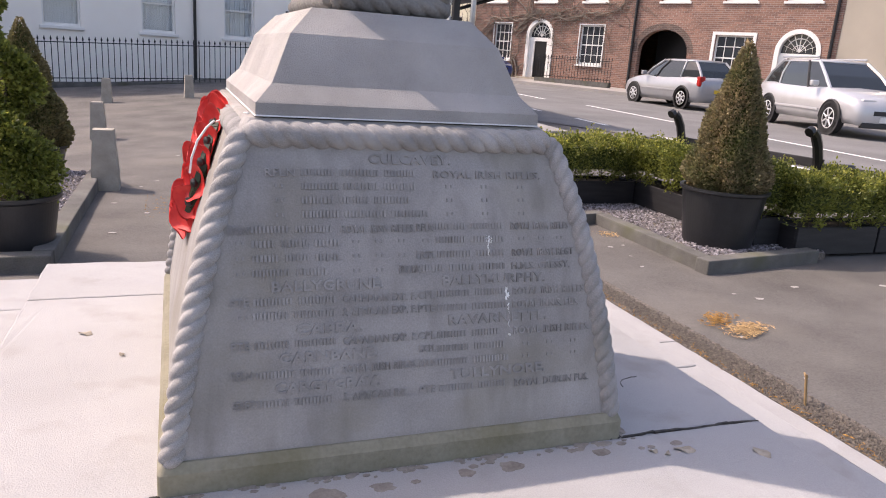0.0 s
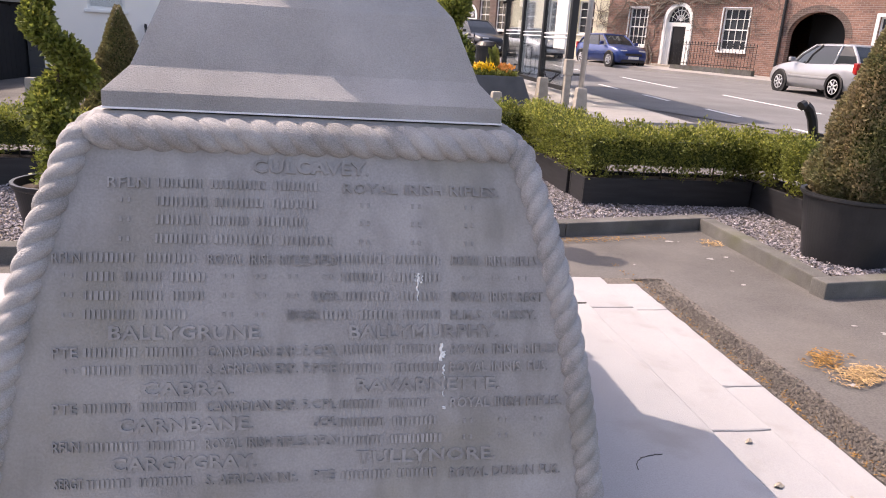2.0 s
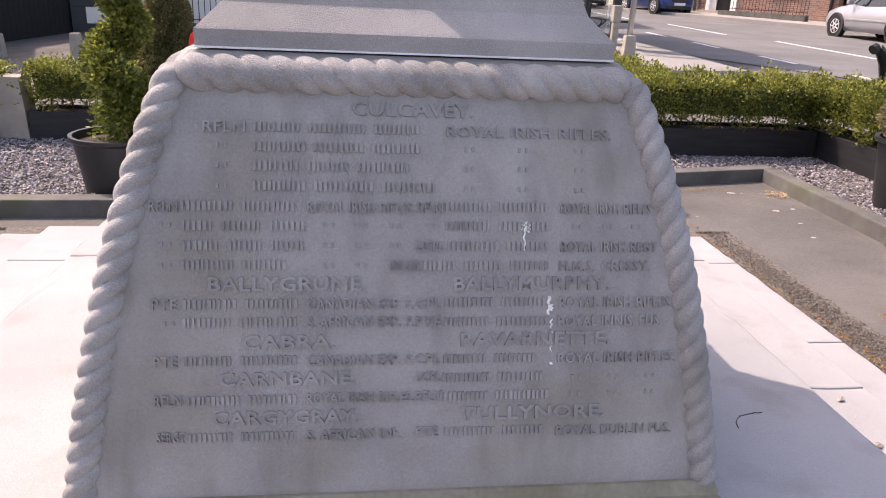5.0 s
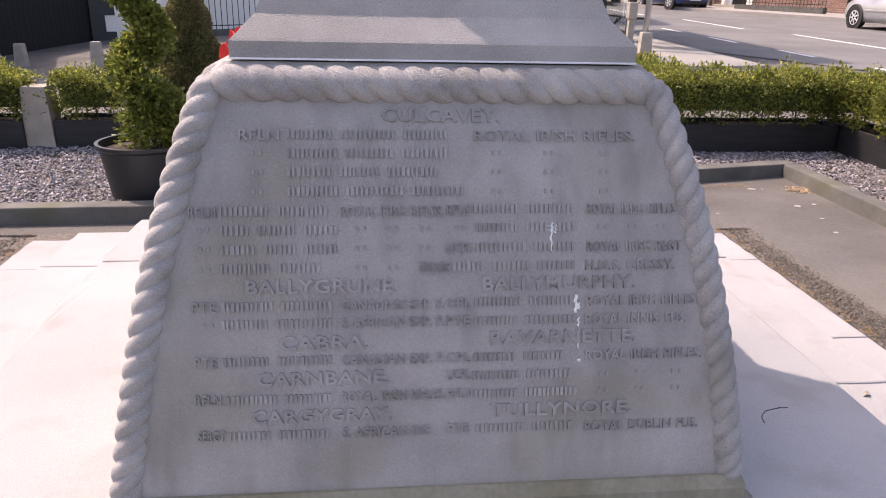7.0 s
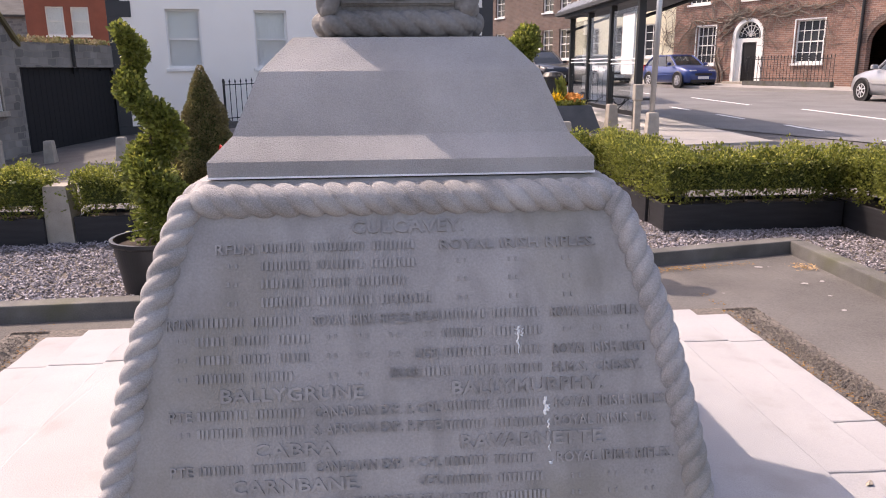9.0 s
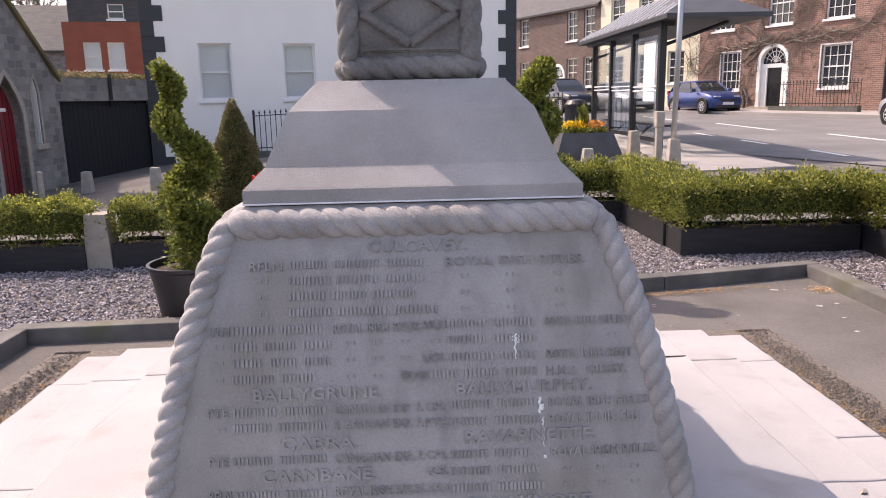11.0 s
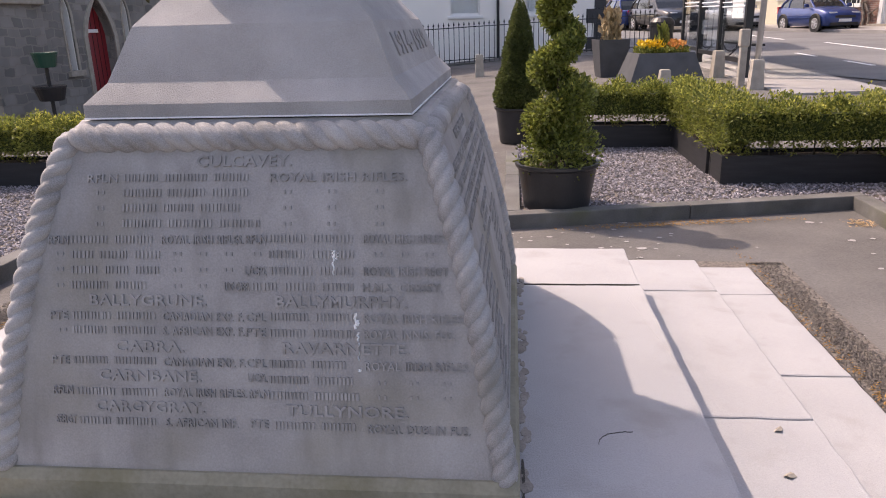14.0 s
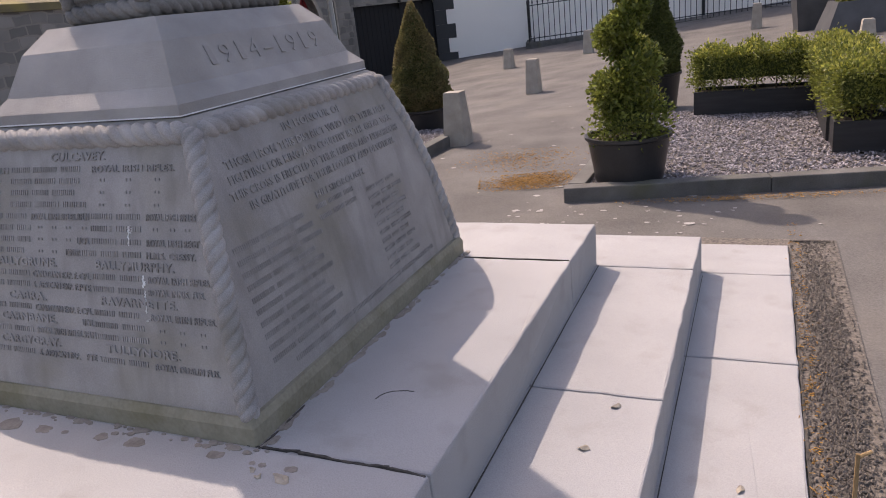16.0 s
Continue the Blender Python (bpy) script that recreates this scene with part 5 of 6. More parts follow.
# ---- street furniture ----
def shelter():
    t = thing("bus_shelter", "dark framed glass bus shelter with a hipped canopy at the kerb", "bus shelter")
    x0, x1, ya, yb = 4.68, 4.84, 12.5, 18.2
    ys = [ya + (yb - ya) * i / 3 for i in range(4)]
    top = 2.62
    for y in ys:
        x = x0 + (x1 - x0) * (y - ya) / (yb - ya)
        part("post", box(x - 0.065, x + 0.065, y - 0.065, y + 0.065, rise(x, y) - 0.1, top, 0.01), IRON, t)
    for a, b in zip(ys, ys[1:]):
        xm = x0 + (x1 - x0) * ((a + b) / 2 - ya) / (yb - ya)
        z = rise(xm, a)
        p = part("glass_panel", box(xm - 0.006, xm + 0.006, a + 0.06, b - 0.06, z + 0.35, top - 0.12), GLASS, t)
        p.visible_shadow = False
        part("kick_rail", box(xm - 0.02, xm + 0.02, a + 0.05, b - 0.05, z + 0.26, z + 0.345), IRON, t)
        for zz in (z + 1.24, z + 1.32):
            part("frosted_band", box(xm - 0.010, xm - 0.007, a + 0.08, b - 0.08, zz, zz + 0.022), CURTAIN, t)
    # Unlit opaque panel; its pale colour stands for the white reflection in the glass.
    part("reflection_panel", box(x0 + 0.03, x0 + 0.07, ya + 0.45, ya + 1.15, 1.25, 2.42, 0.01), CURTAIN, t, "opaque pale panel with the glass's white reflection in its colour")
    part("head_rail", box(x0 - 0.05, x1 + 0.05, ya - 0.05, yb + 0.05, top, top + 0.1, 0.01), IRON, t)
    e0, e1, f0, f1 = 4.5, 6.4, ya - 0.7, yb + 0.6
    part("canopy", loft([[(e0, f0, top + 0.08), (e1, f0, top + 0.08), (e1, f1, top + 0.08), (e0, f1, top + 0.08)], [(e0, f0, top + 0.16), (e1, f0, top + 0.16), (e1, f1, top + 0.16), (e0, f1, top + 0.16)], [(5.4, f0 + 1.3, top + 0.75), (5.5, f0 + 1.3, top + 0.75), (5.5, f1 - 1.3, top + 0.75), (5.4, f1 - 1.3, top + 0.75)]]), CANOPY, t)
    for i in range(16):
        y = f0 + 0.2 + (f1 - f0 - 0.4) * i / 15
        z1, xt = (top + 0.77, 5.38) if f0 + 1.3 < y < f1 - 1.3 else (top + 0.4, 4.85)
        part("roof_seam", loft([[(e0 + 0.02, y - 0.02, top + 0.165), (e0 + 0.02, y + 0.02, top + 0.165), (e0 + 0.02, y, top + 0.20)], [(xt, y - 0.02, z1 - 0.01), (xt, y + 0.02, z1 - 0.01), (xt, y, z1 + 0.02)]]), SEAM, t)
    for y in (ya, yb):
        part("roof_bracket", rod((x0, y, top - 0.35), (5.9, y, top + 0.07), 0.035, n=6), IRON, t)
    seat_z = rise(5, 15) + 0.5
    part("seat_rail", box(4.95, 5.2, ya + 0.6, yb - 0.6, seat_z, seat_z + 0.04, 0.01), IRON, t)
    for y in ys[1:3]:
        bm = bmesh.new()
        for k in range(12):
            a0, a1 = math.pi * k / 12, math.pi * (k + 1) / 12
            rod((4.95 + 0.12 * math.cos(a0), y, seat_z - 0.02 - 0.12 * math.sin(a0)), (4.95 + 0.12 * math.cos(a1), y, seat_z - 0.02 - 0.12 * math.sin(a1)), 0.012, n=5, bm=bm)
        rod((4.85, y, seat_z - 0.3), (5.18, y, seat_z), 0.015, n=5, bm=bm)
        part("scroll_bracket", bm, IRON, t)


shelter()
px, py = 4.42, 11.0
pole = thing("sign_pole", "tall galvanised steel pole rising from a concrete bollard", "pole", pose(px, py, rise(px, py), 0.6, 0.5, 0))
part("pole_tube", rod((0, 0, -0.1), (0, 0, 4.2), 0.047, n=14), STEEL, pole, smooth=True)
wp = thing("marker_post", "weathered pale timber marker post with a square cap", "post", pose(4.34, 11.5, rise(4.34, 11.5)))
part("post_shaft", box(-0.055, 0.055, -0.055, 0.055, -0.1, 0.86, 0.012), BOLLARD, wp)
part("post_cap", box(-0.075, 0.075, -0.075, 0.075, 0.62, 0.90, 0.02), BOLLARD, wp)

FLOWER = (material("yellow pansy petals", (0.75, 0.46, 0.01), (0.88, 0.62, 0.03), 0.6, 30, 90, 0.1, island=0.3), material("orange pansy petals", (0.72, 0.26, 0.04), (0.8, 0.42, 0.12), 0.6, 30, 90, 0.1, island=0.3))
DRY = material("dry ornamental grass", (0.28, 0.2, 0.10), (0.45, 0.34, 0.19), 0.9, 10, 80, 0.1, island=0.3)
GREY_BOX = material("dark grey planter", (0.045, 0.047, 0.05), (0.075, 0.077, 0.08), 0.6, 4, 80, 0.1)


def tub(x, y, w, d, h, grow, ang, label):
    t = thing("street_planter", label, "planter", pose(x, y, rise(x, y) - 0.01, 0, 0, ang), "street planters")
    r4 = lambda a, b, z: [(-a, -b, z), (a, -b, z), (a, b, z), (-a, b, z)]
    part("tub_body", loft([r4(w / 2 * grow[0], d / 2 * grow[0], 0), r4(w / 2 * grow[1], d / 2 * grow[1], h), r4(w / 2 * grow[1] - 0.04, d / 2 * grow[1] - 0.04, h), r4(w / 2 * grow[1] - 0.05, d / 2 * grow[1] - 0.05, h - 0.06)]), GREY_BOX, t)
    return x, y, rise(x, y) - 0.01 + h - 0.05


fx, fy2, fz = tub(3.25, 12.75, 1.25, 0.9, 0.50, (1.08, 0.80), 8, "dark grey planter with sloping sides, full of pansies")
fl = thing("pansies", "yellow and orange pansies flowering in a grey planter", "flowers", pose(fx, fy2, fz))
for mat, lo, hi in ((FLOWER[0], -0.4, 0.02), (FLOWER[1], 0.12, 0.40)):
    leaves("bloom_cover", [(Vector((random.uniform(lo, hi), random.uniform(-0.28, 0.28), 0.1 + random.uniform(0, 0.13))), Vector((0, -0.3, 1))) for _ in range(210)], 0.075, mat, fl)
leaves("foliage", [(Vector((random.uniform(-0.45, 0.45), random.uniform(-0.3, 0.3), random.uniform(0.0, 0.11))), Vector((0, 0, 1))) for _ in range(1500)], 0.07, LEAF, fl)
leaves("tall_leaves", [(Vector((random.gauss(0.02, 0.03), random.gauss(0, 0.03), random.uniform(0.1, 0.42))), Vector((random.gauss(0, 0.4), 0, 1))) for _ in range(70)], 0.16, LEAF, fl, spread=0.2)
gx, gy, gz = tub(2.5, 14.0, 0.62, 0.62, 0.72, (0.75, 1.0), 8, "tall dark grey planter holding dry grass")
gr = thing("dry_grass", "dry straw-coloured ornamental grass in a tall planter", "grass", pose(gx, gy, gz))
leaves("grass_blades", [(Vector((random.gauss(0, 0.07), random.gauss(0, 0.07), random.uniform(0, 0.55))), Vector((0, 0, 1))) for _ in range(900)], 0.12, DRY, gr, spread=0.25)
lb = thing("litter_bin", "black cylindrical litter bin beside the bus shelter", "bin", pose(3.9, 16.2, rise(3.9, 16.2)))
part("bin_body", lathe([(0.24, 0), (0.26, 0.05), (0.26, 0.85), (0.28, 0.86), (0.28, 0.93), (0.2, 1.02), (0.02, 1.05)], 20), IRON, lb)

# lobelia tower by the church
tw = thing("tiered_planter", "tiered planter of black tubs with a green bowl on top", "planter", pose(-7.7, 11.3, rise(-7.7, 11.3)))
part("stem", rod((0, 0, 0.1), (0, 0, 1.4), 0.035, n=8), IRON, tw)
part("base_tub", lathe([(0.30, 0), (0.31, 0.01), (0.36, 0.3), (0.05, 0.31)], 20), POT, tw)
for z, r, m in ((0.14, 0.40, POT), (0.70, 0.27, POT), (1.28, 0.21, paint("green plastic bowl", (0.01, 0.07, 0.045), 0.4))):
    part("tier_bowl", lathe([(r * 0.75, z), (r * 0.78, z + 0.01), (r, z + 0.22), (r * 1.05, z + 0.23), (r * 1.05, z + 0.26), (r * 0.95, z + 0.26), (0.03, z + 0.2)], 20), m, tw)


def bench(x, y, ang):
    t = thing("bench", "black cast-iron bench beyond the hedge, seen from behind", "bench", pose(x, y, rise(x, y), 0, 0, ang), "benches")
    for u in (-0.75, 0.75):
        pts = [(0.0, 0.0), (0.02, 0.42), (-0.02, 0.68), (-0.07, 0.82), (-0.13, 0.91), (-0.19, 0.95), (-0.23, 0.93)]
        bm = bmesh.new()
        for (a, b), (c, d) in zip(pts, pts[1:]):
            rod((u, a, b), (u, c, d), 0.042, n=8, bm=bm)
        rod((u, 0.02, 0.42), (u, 0.5, 0.42), 0.03, n=8, bm=bm), rod((u, 0.48, 0.0), (u, 0.5, 0.62), 0.03, n=8, bm=bm), rod((u, -0.02, 0.64), (u, 0.52, 0.62), 0.03, n=8, bm=bm)
        part("bench_end", bm, IRON, t)
    for k in range(4):
        part("seat_slat", box(-0.8, 0.8, 0.06 + k * 0.11, 0.14 + k * 0.11, 0.43, 0.46, 0.006), PLANTER, t)
    for k in range(2):
        part("back_slat", box(-0.8, 0.8, -0.01 - 0.02 * k, 0.015 - 0.02 * k, 0.52 + 0.11 * k, 0.60 + 0.11 * k, 0.006), PLANTER, t)


bench(4.52, 4.0, -79)


# ---- vehicles ----
TYRE = paint("tyre rubber", (0.015, 0.015, 0.016), 0.85)
ALLOY = paint("alloy", (0.62, 0.62, 0.63), 0.35, 0.3)
CAR_GLASS = paint("dark car glass", (0.02, 0.024, 0.026), 0.04)
TAIL = paint("red lamp lens", (0.35, 0.01, 0.01), 0.15)
LAMP = paint("clear lamp lens", (0.5, 0.5, 0.5), 0.1)
PLATE = (paint("white plate", (0.7, 0.7, 0.68), 0.4), paint("yellow plate", (0.65, 0.45, 0.03), 0.4))
TRIM = paint("black plastic trim", (0.02, 0.02, 0.021), 0.6)


def car(m, colour, label, length=4.0, width=1.7, high=1.47, clear=0.2, hood=0.95, waist=0.92, screen=(0.27, 0.06), back=(-0.34, -0.46), rails=False, wheel=0.31):
    """A parked car, nose along local +x."""
    t = thing("car", label, "car", m, "parked cars")
    L, W = length / 2, width / 2
    body = paint("car paint", colour, 0.3, 0.3, 0.5)
    st = []
    for f, z0, z1, k in ((-1.0, 0.42, 0.72, 0.80), (-0.985, 0.30, 0.86, 0.88), (-0.93, clear + 0.02, waist + 0.02, 0.95), (-0.7, clear, waist + 0.03, 1.0), (-0.3, clear, waist, 1.0), (0.25, clear, waist - 0.02, 1.0), (0.42, clear, hood - 0.02, 0.99), (0.7, clear, hood - 0.10, 0.97), (0.9, clear + 0.01, hood - 0.20, 0.92), (0.975, 0.27, hood - 0.29, 0.84), (1.0, 0.36, 0.60, 0.72)):
        w = W * k
        mid = z0 + (z1 - z0) * 0.55
        st.append([(f * L, -w * 0.90, z0), (f * L, -w * 0.985, z0 + (mid - z0) * 0.4), (f * L, -w, mid), (f * L, -w * 0.96, z1 - 0.05), (f * L, -w * 0.86, z1), (f * L, 0, z1 + 0.025), (f * L, w * 0.86, z1), (f * L, w * 0.96, z1 - 0.05), (f * L, w, mid), (f * L, w * 0.985, z0 + (mid - z0) * 0.4), (f * L, w * 0.90, z0)])
    part("body", loft(st), body, t, smooth=True)
    fs, fr, br, bs = 0.45, screen[1], -0.54, -0.95
    wl, wr = W * 0.90, W * 0.70
    cab = bmesh.new()
    low = [(fs * L, -wl * 0.9), (0.1 * L, -wl), (-0.5 * L, -wl), (bs * L, -wl * 0.86), (bs * L, wl * 0.86), (-0.5 * L, wl), (0.1 * L, wl), (fs * L, wl * 0.9)]
    up = [(fr * L, -wr * 0.93), (-0.1 * L, -wr), (-0.5 * L, -wr), (br * L - 0.14 * L, -wr * 0.9), (br * L - 0.14 * L, wr * 0.9), (-0.5 * L, wr), (-0.1 * L, wr), (fr * L, wr * 0.93)]
    mid = [(a[0] * 0.55 + b[0] * 0.45 + (0.02 if a[0] > 0 else -0.03), (a[1] * 0.55 + b[1] * 0.45) * 1.03) for a, b in zip(low, up)]
    zm = waist - 0.03 + (high - 0.04 - waist) * 0.5
    loft([[(x, y, waist - 0.03) for x, y in low], [(x, y, zm) for x, y in mid], [(x, y, high - 0.07) for x, y in up]], bm=cab)
    part("cabin_glass", cab, CAR_GLASS, t, "dark tinted car windows")
    grow = lambda ps, k, z: [(x + (0.02 if x > 0 else -0.02), y * k, z) for x, y in ps]
    shrink = lambda ps, kx, ky, z: [((x + 0.25 * L) * kx - 0.25 * L, y * ky, z) for x, y in ps]
    part("roof_panel", loft([grow(up, 1.02, high - 0.09), grow(up, 1.01, high - 0.055), shrink(up, 0.93, 0.9, high - 0.025), shrink(up, 0.75, 0.65, high - 0.006), shrink(up, 0.4, 0.3, high)]), body, t, smooth=True)
    for i in (0, 1, 2, 3, 4, 5, 6, 7):
        a, b = low[i], up[i]
        k = 0.045 if i in (0, 7, 3, 4) else 0.032
        s = 1 if a[1] > 0 else -1
        c = mid[i]
        bm = rod((a[0], a[1] + s * 0.004, waist - 0.04), (c[0], c[1] + s * 0.004, zm), k, k * 0.92, 6)
        rod((c[0], c[1] + s * 0.004, zm), (b[0], b[1] + s * 0.004, high - 0.06), k * 0.92, k * 0.85, 6, bm=bm)
        part("pillar", bm, body if i not in (1, 6) else TRIM, t)
    for f in (0.63, -0.62):
        for s in (-1, 1):
            hub = Matrix.Translation((f * L, s * (W - 0.10), wheel)) @ Matrix.Rotation(math.pi / 2, 4, "X")
            wh = part("wheel", lathe([(wheel * 0.6, -0.1), (wheel * 0.95, -0.1), (wheel, -0.07), (wheel, 0.07), (wheel * 0.95, 0.1), (wheel * 0.6, 0.1)], 24), TYRE, t)
            wh.matrix_local = hub
            rim = bmesh.new()
            lathe([(wheel * 0.64, -0.09), (wheel * 0.66, -0.105), (wheel * 0.60, -0.108), (wheel * 0.56, -0.06), (0.02, -0.06), (0.02, 0.06), (wheel * 0.56, 0.06), (wheel * 0.60, 0.108), (wheel * 0.66, 0.105), (wheel * 0.64, 0.09)], 20, bm=rim)
            for sp in range(7):
                a = math.tau * sp / 7
                for zz in (-0.1, 0.1):
                    rod((0.04 * math.cos(a), 0.04 * math.sin(a), zz), (wheel * 0.6 * math.cos(a), wheel * 0.6 * math.sin(a), zz * 0.95), 0.028, 0.02, 5, bm=rim)
            part("rim", rim, ALLOY, wh)
            ar = bmesh.new()
            for k in range(14):
                a0, a1 = math.pi * k / 14, math.pi * (k + 1) / 14
                rod((f * L + (wheel + 0.045) * math.cos(a0), s * (W - 0.012), wheel + (wheel + 0.045) * math.sin(a0)), (f * L + (wheel + 0.045) * math.cos(a1), s * (W - 0.012), wheel + (wheel + 0.045) * math.sin(a1)), 0.03, n=6, bm=ar)
            lathe_disc = lathe([(wheel + 0.045, -0.02), (wheel + 0.045, 0.0), (0.01, 0.0)], 20)
            lathe_disc.transform(Matrix.Translation((f * L, s * (W - 0.02), wheel)) @ Matrix.Rotation(math.pi / 2 * s, 4, "X"))
            merge(ar, lathe_disc)
            part("wheel_arch", ar, TRIM, t)
    for s in (-1, 1):
        part("headlamp", box(L * 0.87, L * 0.965, s * W * 0.55 - 0.16, s * W * 0.55 + 0.16, hood - 0.37, hood - 0.22, 0.03), LAMP, t)
        part("tail_lamp", box(-L * 0.985, -L * 0.90, s * W * 0.82 - 0.1, s * W * 0.82 + 0.1, 0.68, 0.98, 0.03), TAIL, t)
        part("mirror", box(L * 0.30, L * 0.36, s * (W + 0.08) - 0.09, s * (W + 0.08) + 0.09, waist, waist + 0.13, 0.03), body, t)
        part("side_moulding", box(-L * 0.45, L * 0.42, s * (W + 0.002) - 0.012, s * (W + 0.002) + 0.012, 0.50, 0.55, 0.006), body, t)
        if rails:
            part("roof_rail", rod((-0.7 * L, s * wr * 0.95, high + 0.03), (fr * L * 0.5, s * wr * 0.95, high + 0.03), 0.025, n=6), STEEL, t)
    part("number_plate", box(L * 0.995, L * 1.01, -0.26, 0.26, 0.36, 0.47), PLATE[0], t, "white number plate, blank")
    part("number_plate", box(-L * 1.01, -L * 0.992, -0.26, 0.26, 0.50, 0.61), PLATE[1], t, "yellow number plate, blank")
    part("grille", box(L * 0.985, L * 1.004, -0.42, 0.42, 0.50, 0.60, 0.01), TRIM, t)
    part("lower_bumper", box(L * 0.95, L * 1.002, -W * 0.7, W * 0.7, 0.22, 0.34, 0.02), TRIM, t)
    return t


def parked(s, w, facing, turn=0.0):
    p = on_road(s, w, 0.01)
    a = math.degrees(math.atan2(ROAD_WAY.y, ROAD_WAY.x)) + (0 if facing > 0 else 180) + turn
    return pose(p.x, p.y, p.z, 0, 0, a)


def at(x, y, ang):
    return pose(x, y, rise(x, y) + 0.012, 0, 0, ang)


car(at(14.8, 18.55, 90), (0.34, 0.345, 0.36), "silver hatchback parked along the terrace kerb", 4.0, 1.7, 1.48)
car(at(14.8, 12.5, -106), (0.48, 0.48, 0.49), "silver-white sport utility car with roof rails parked by the kerb", 4.55, 1.85, 1.70, 0.28, 1.06, 1.05, rails=True, wheel=0.36)
car(at(12.9, 31.0, -78), (0.012, 0.038, 0.16), "dark blue hatchback parked facing down the street", 3.55, 1.66, 1.40)
car(at(7.7, 36.0, -75), (0.012, 0.013, 0.016), "black sport utility car standing far up the street", 4.5, 1.85, 1.68, 0.28, 1.05, 1.04, wheel=0.36)
car(at(6.3, 40.0, 100), (0.02, 0.05, 0.2), "blue car standing far up the street", 4.2, 1.75, 1.5)
car(at(10.4, 35.0, -78), (0.5, 0.5, 0.5), "grey hatchback parked beyond the bus shelter", 4.2, 1.72, 1.45)

# bare climber on the brick house
CLIMB = material("grey climber bark", (0.12, 0.095, 0.075), (0.24, 0.20, 0.165), 0.95, 20, 100, 0.5)
climb = thing("bare_climber", "leafless twisting climber spread over the brick front", "climber", terrace_m)
rng = random.Random(5)
bm = bmesh.new()


def twig(x, z, a, ln, r, depth):
    while ln > 0 and depth < 6:
        st = rng.uniform(0.12, 0.3)
        nx, nz = x + st * math.cos(a), z + st * math.sin(a)
        if nz > 5.6 or nz < 0.4:
            return
        y = -0.05 - rng.uniform(0, 0.05)
        if not any(a0 - 0.12 < nx < b0 + 0.12 and c0 - 0.3 < nz < d0 + 0.1 for a0, b0, c0, d0 in [h[:4] for h in doors + wins + ups]):
          rod((x, y, z), (nx, -0.05 - rng.uniform(0, 0.05), nz), r, r * 0.9, 5, bm=bm, caps=False)
        x, z, ln, r = nx, nz, ln - st, r * 0.95
        a += rng.gauss(0, 0.35)
        if rng.random() < 0.34 and r > 0.006:
            twig(x, z, a + rng.choice((-1, 1)) * rng.uniform(0.5, 1.2), ln * 0.65, r * 0.65, depth + 1)


for s0 in (2.5, 2.3, 2.7):
    twig(TU(s0), 0.6, math.pi / 2 + rng.uniform(-0.2, 0.2), 3.4, 0.06, 0)
for s0, z0, a0 in ((2.4, 3.2, 0.1), (2.4, 3.5, math.pi - 0.2), (2.4, 3.0, 0.5), (2.4, 3.6, 0.05), (2.4, 3.3, math.pi), (2.5, 2.8, 2.4), (0.5, 3.6, 0.1), (-1.5, 3.7, 0.0), (2.4, 3.1, 0.25), (2.4, 3.4, -0.1), (2.5, 2.6, 0.7), (2.4, 2.9, 1.2), (0.5, 3.4, 0.3), (-0.6, 3.5, 0.1), (1.0, 3.3, 2.8), (3.4, 3.3, 2.6)):
    twig(TU(s0), z0, a0, 4.8, 0.04, 1)
part("branch_growth", bm, CLIMB, climb)

# bare trees far behind the roofs
for tx, ty, th in ((-24, 62, 13), (-19, 66, 12), (-14, 70, 12), (-29, 58, 12)):
    tree = thing("bare_tree", "leafless tree behind the rooftops", "tree", pose(tx, ty, 0), "bare trees")
    part("trunk", rod((0, 0, -1), (0.3, 0, th * 0.45), 0.35, 0.2, 8), BARK, tree)
    bm = bmesh.new()

    def limb(p, d, ln, r, k):
        q = p + d * ln
        rod(p, q, r, r * 0.6, 5, bm=bm, caps=False)
        if k < 5:
            for _ in range(3 if k < 3 else 2):
                limb(p.lerp(q, rng.uniform(0.6, 1.0)), (d + Vector((rng.gauss(0, 0.5), rng.gauss(0, 0.5), rng.gauss(0.1, 0.3)))).normalized(), ln * rng.uniform(0.6, 0.8), r * 0.6, k + 1)

    for _ in range(4):
        limb(Vector((0.3, 0, th * 0.42)), Vector((rng.gauss(0, 0.5), rng.gauss(0, 0.5), 1)).normalized(), th * 0.2, 0.15, 0)
    part("crown", bm, BARK, tree)
grey = thing("slate_roofed_house", "grey house with a slate roof behind the church", "house", pose(-29, 47, -0.6, 0, 0, 10))
wall(9, -0.3, 5.6, [], RUBBLE, grey)
carcass(grey, 0, 9, -0.3, 5.6, 7, RUBBLE)
pitched_roof(grey, -0.2, 9.2, 5.6, 7, 3.0, SLATE)
part("chimney", box(7.6, 8.4, 3.0, 4.0, 8.0, 10.0, 0.03), RENDER_WHITE, grey)


# ---- litter, dirt and small marks ----
STRAW = material("dry straw", (0.29, 0.18, 0.08), (0.5, 0.34, 0.17), 0.9, 10, 60, 0.1, island=0.35)
MOSS = material("brown moss", (0.17, 0.09, 0.03), (0.40, 0.22, 0.06), 0.95, 20, 80, 0.2, island=0.4)
rng = random.Random(11)


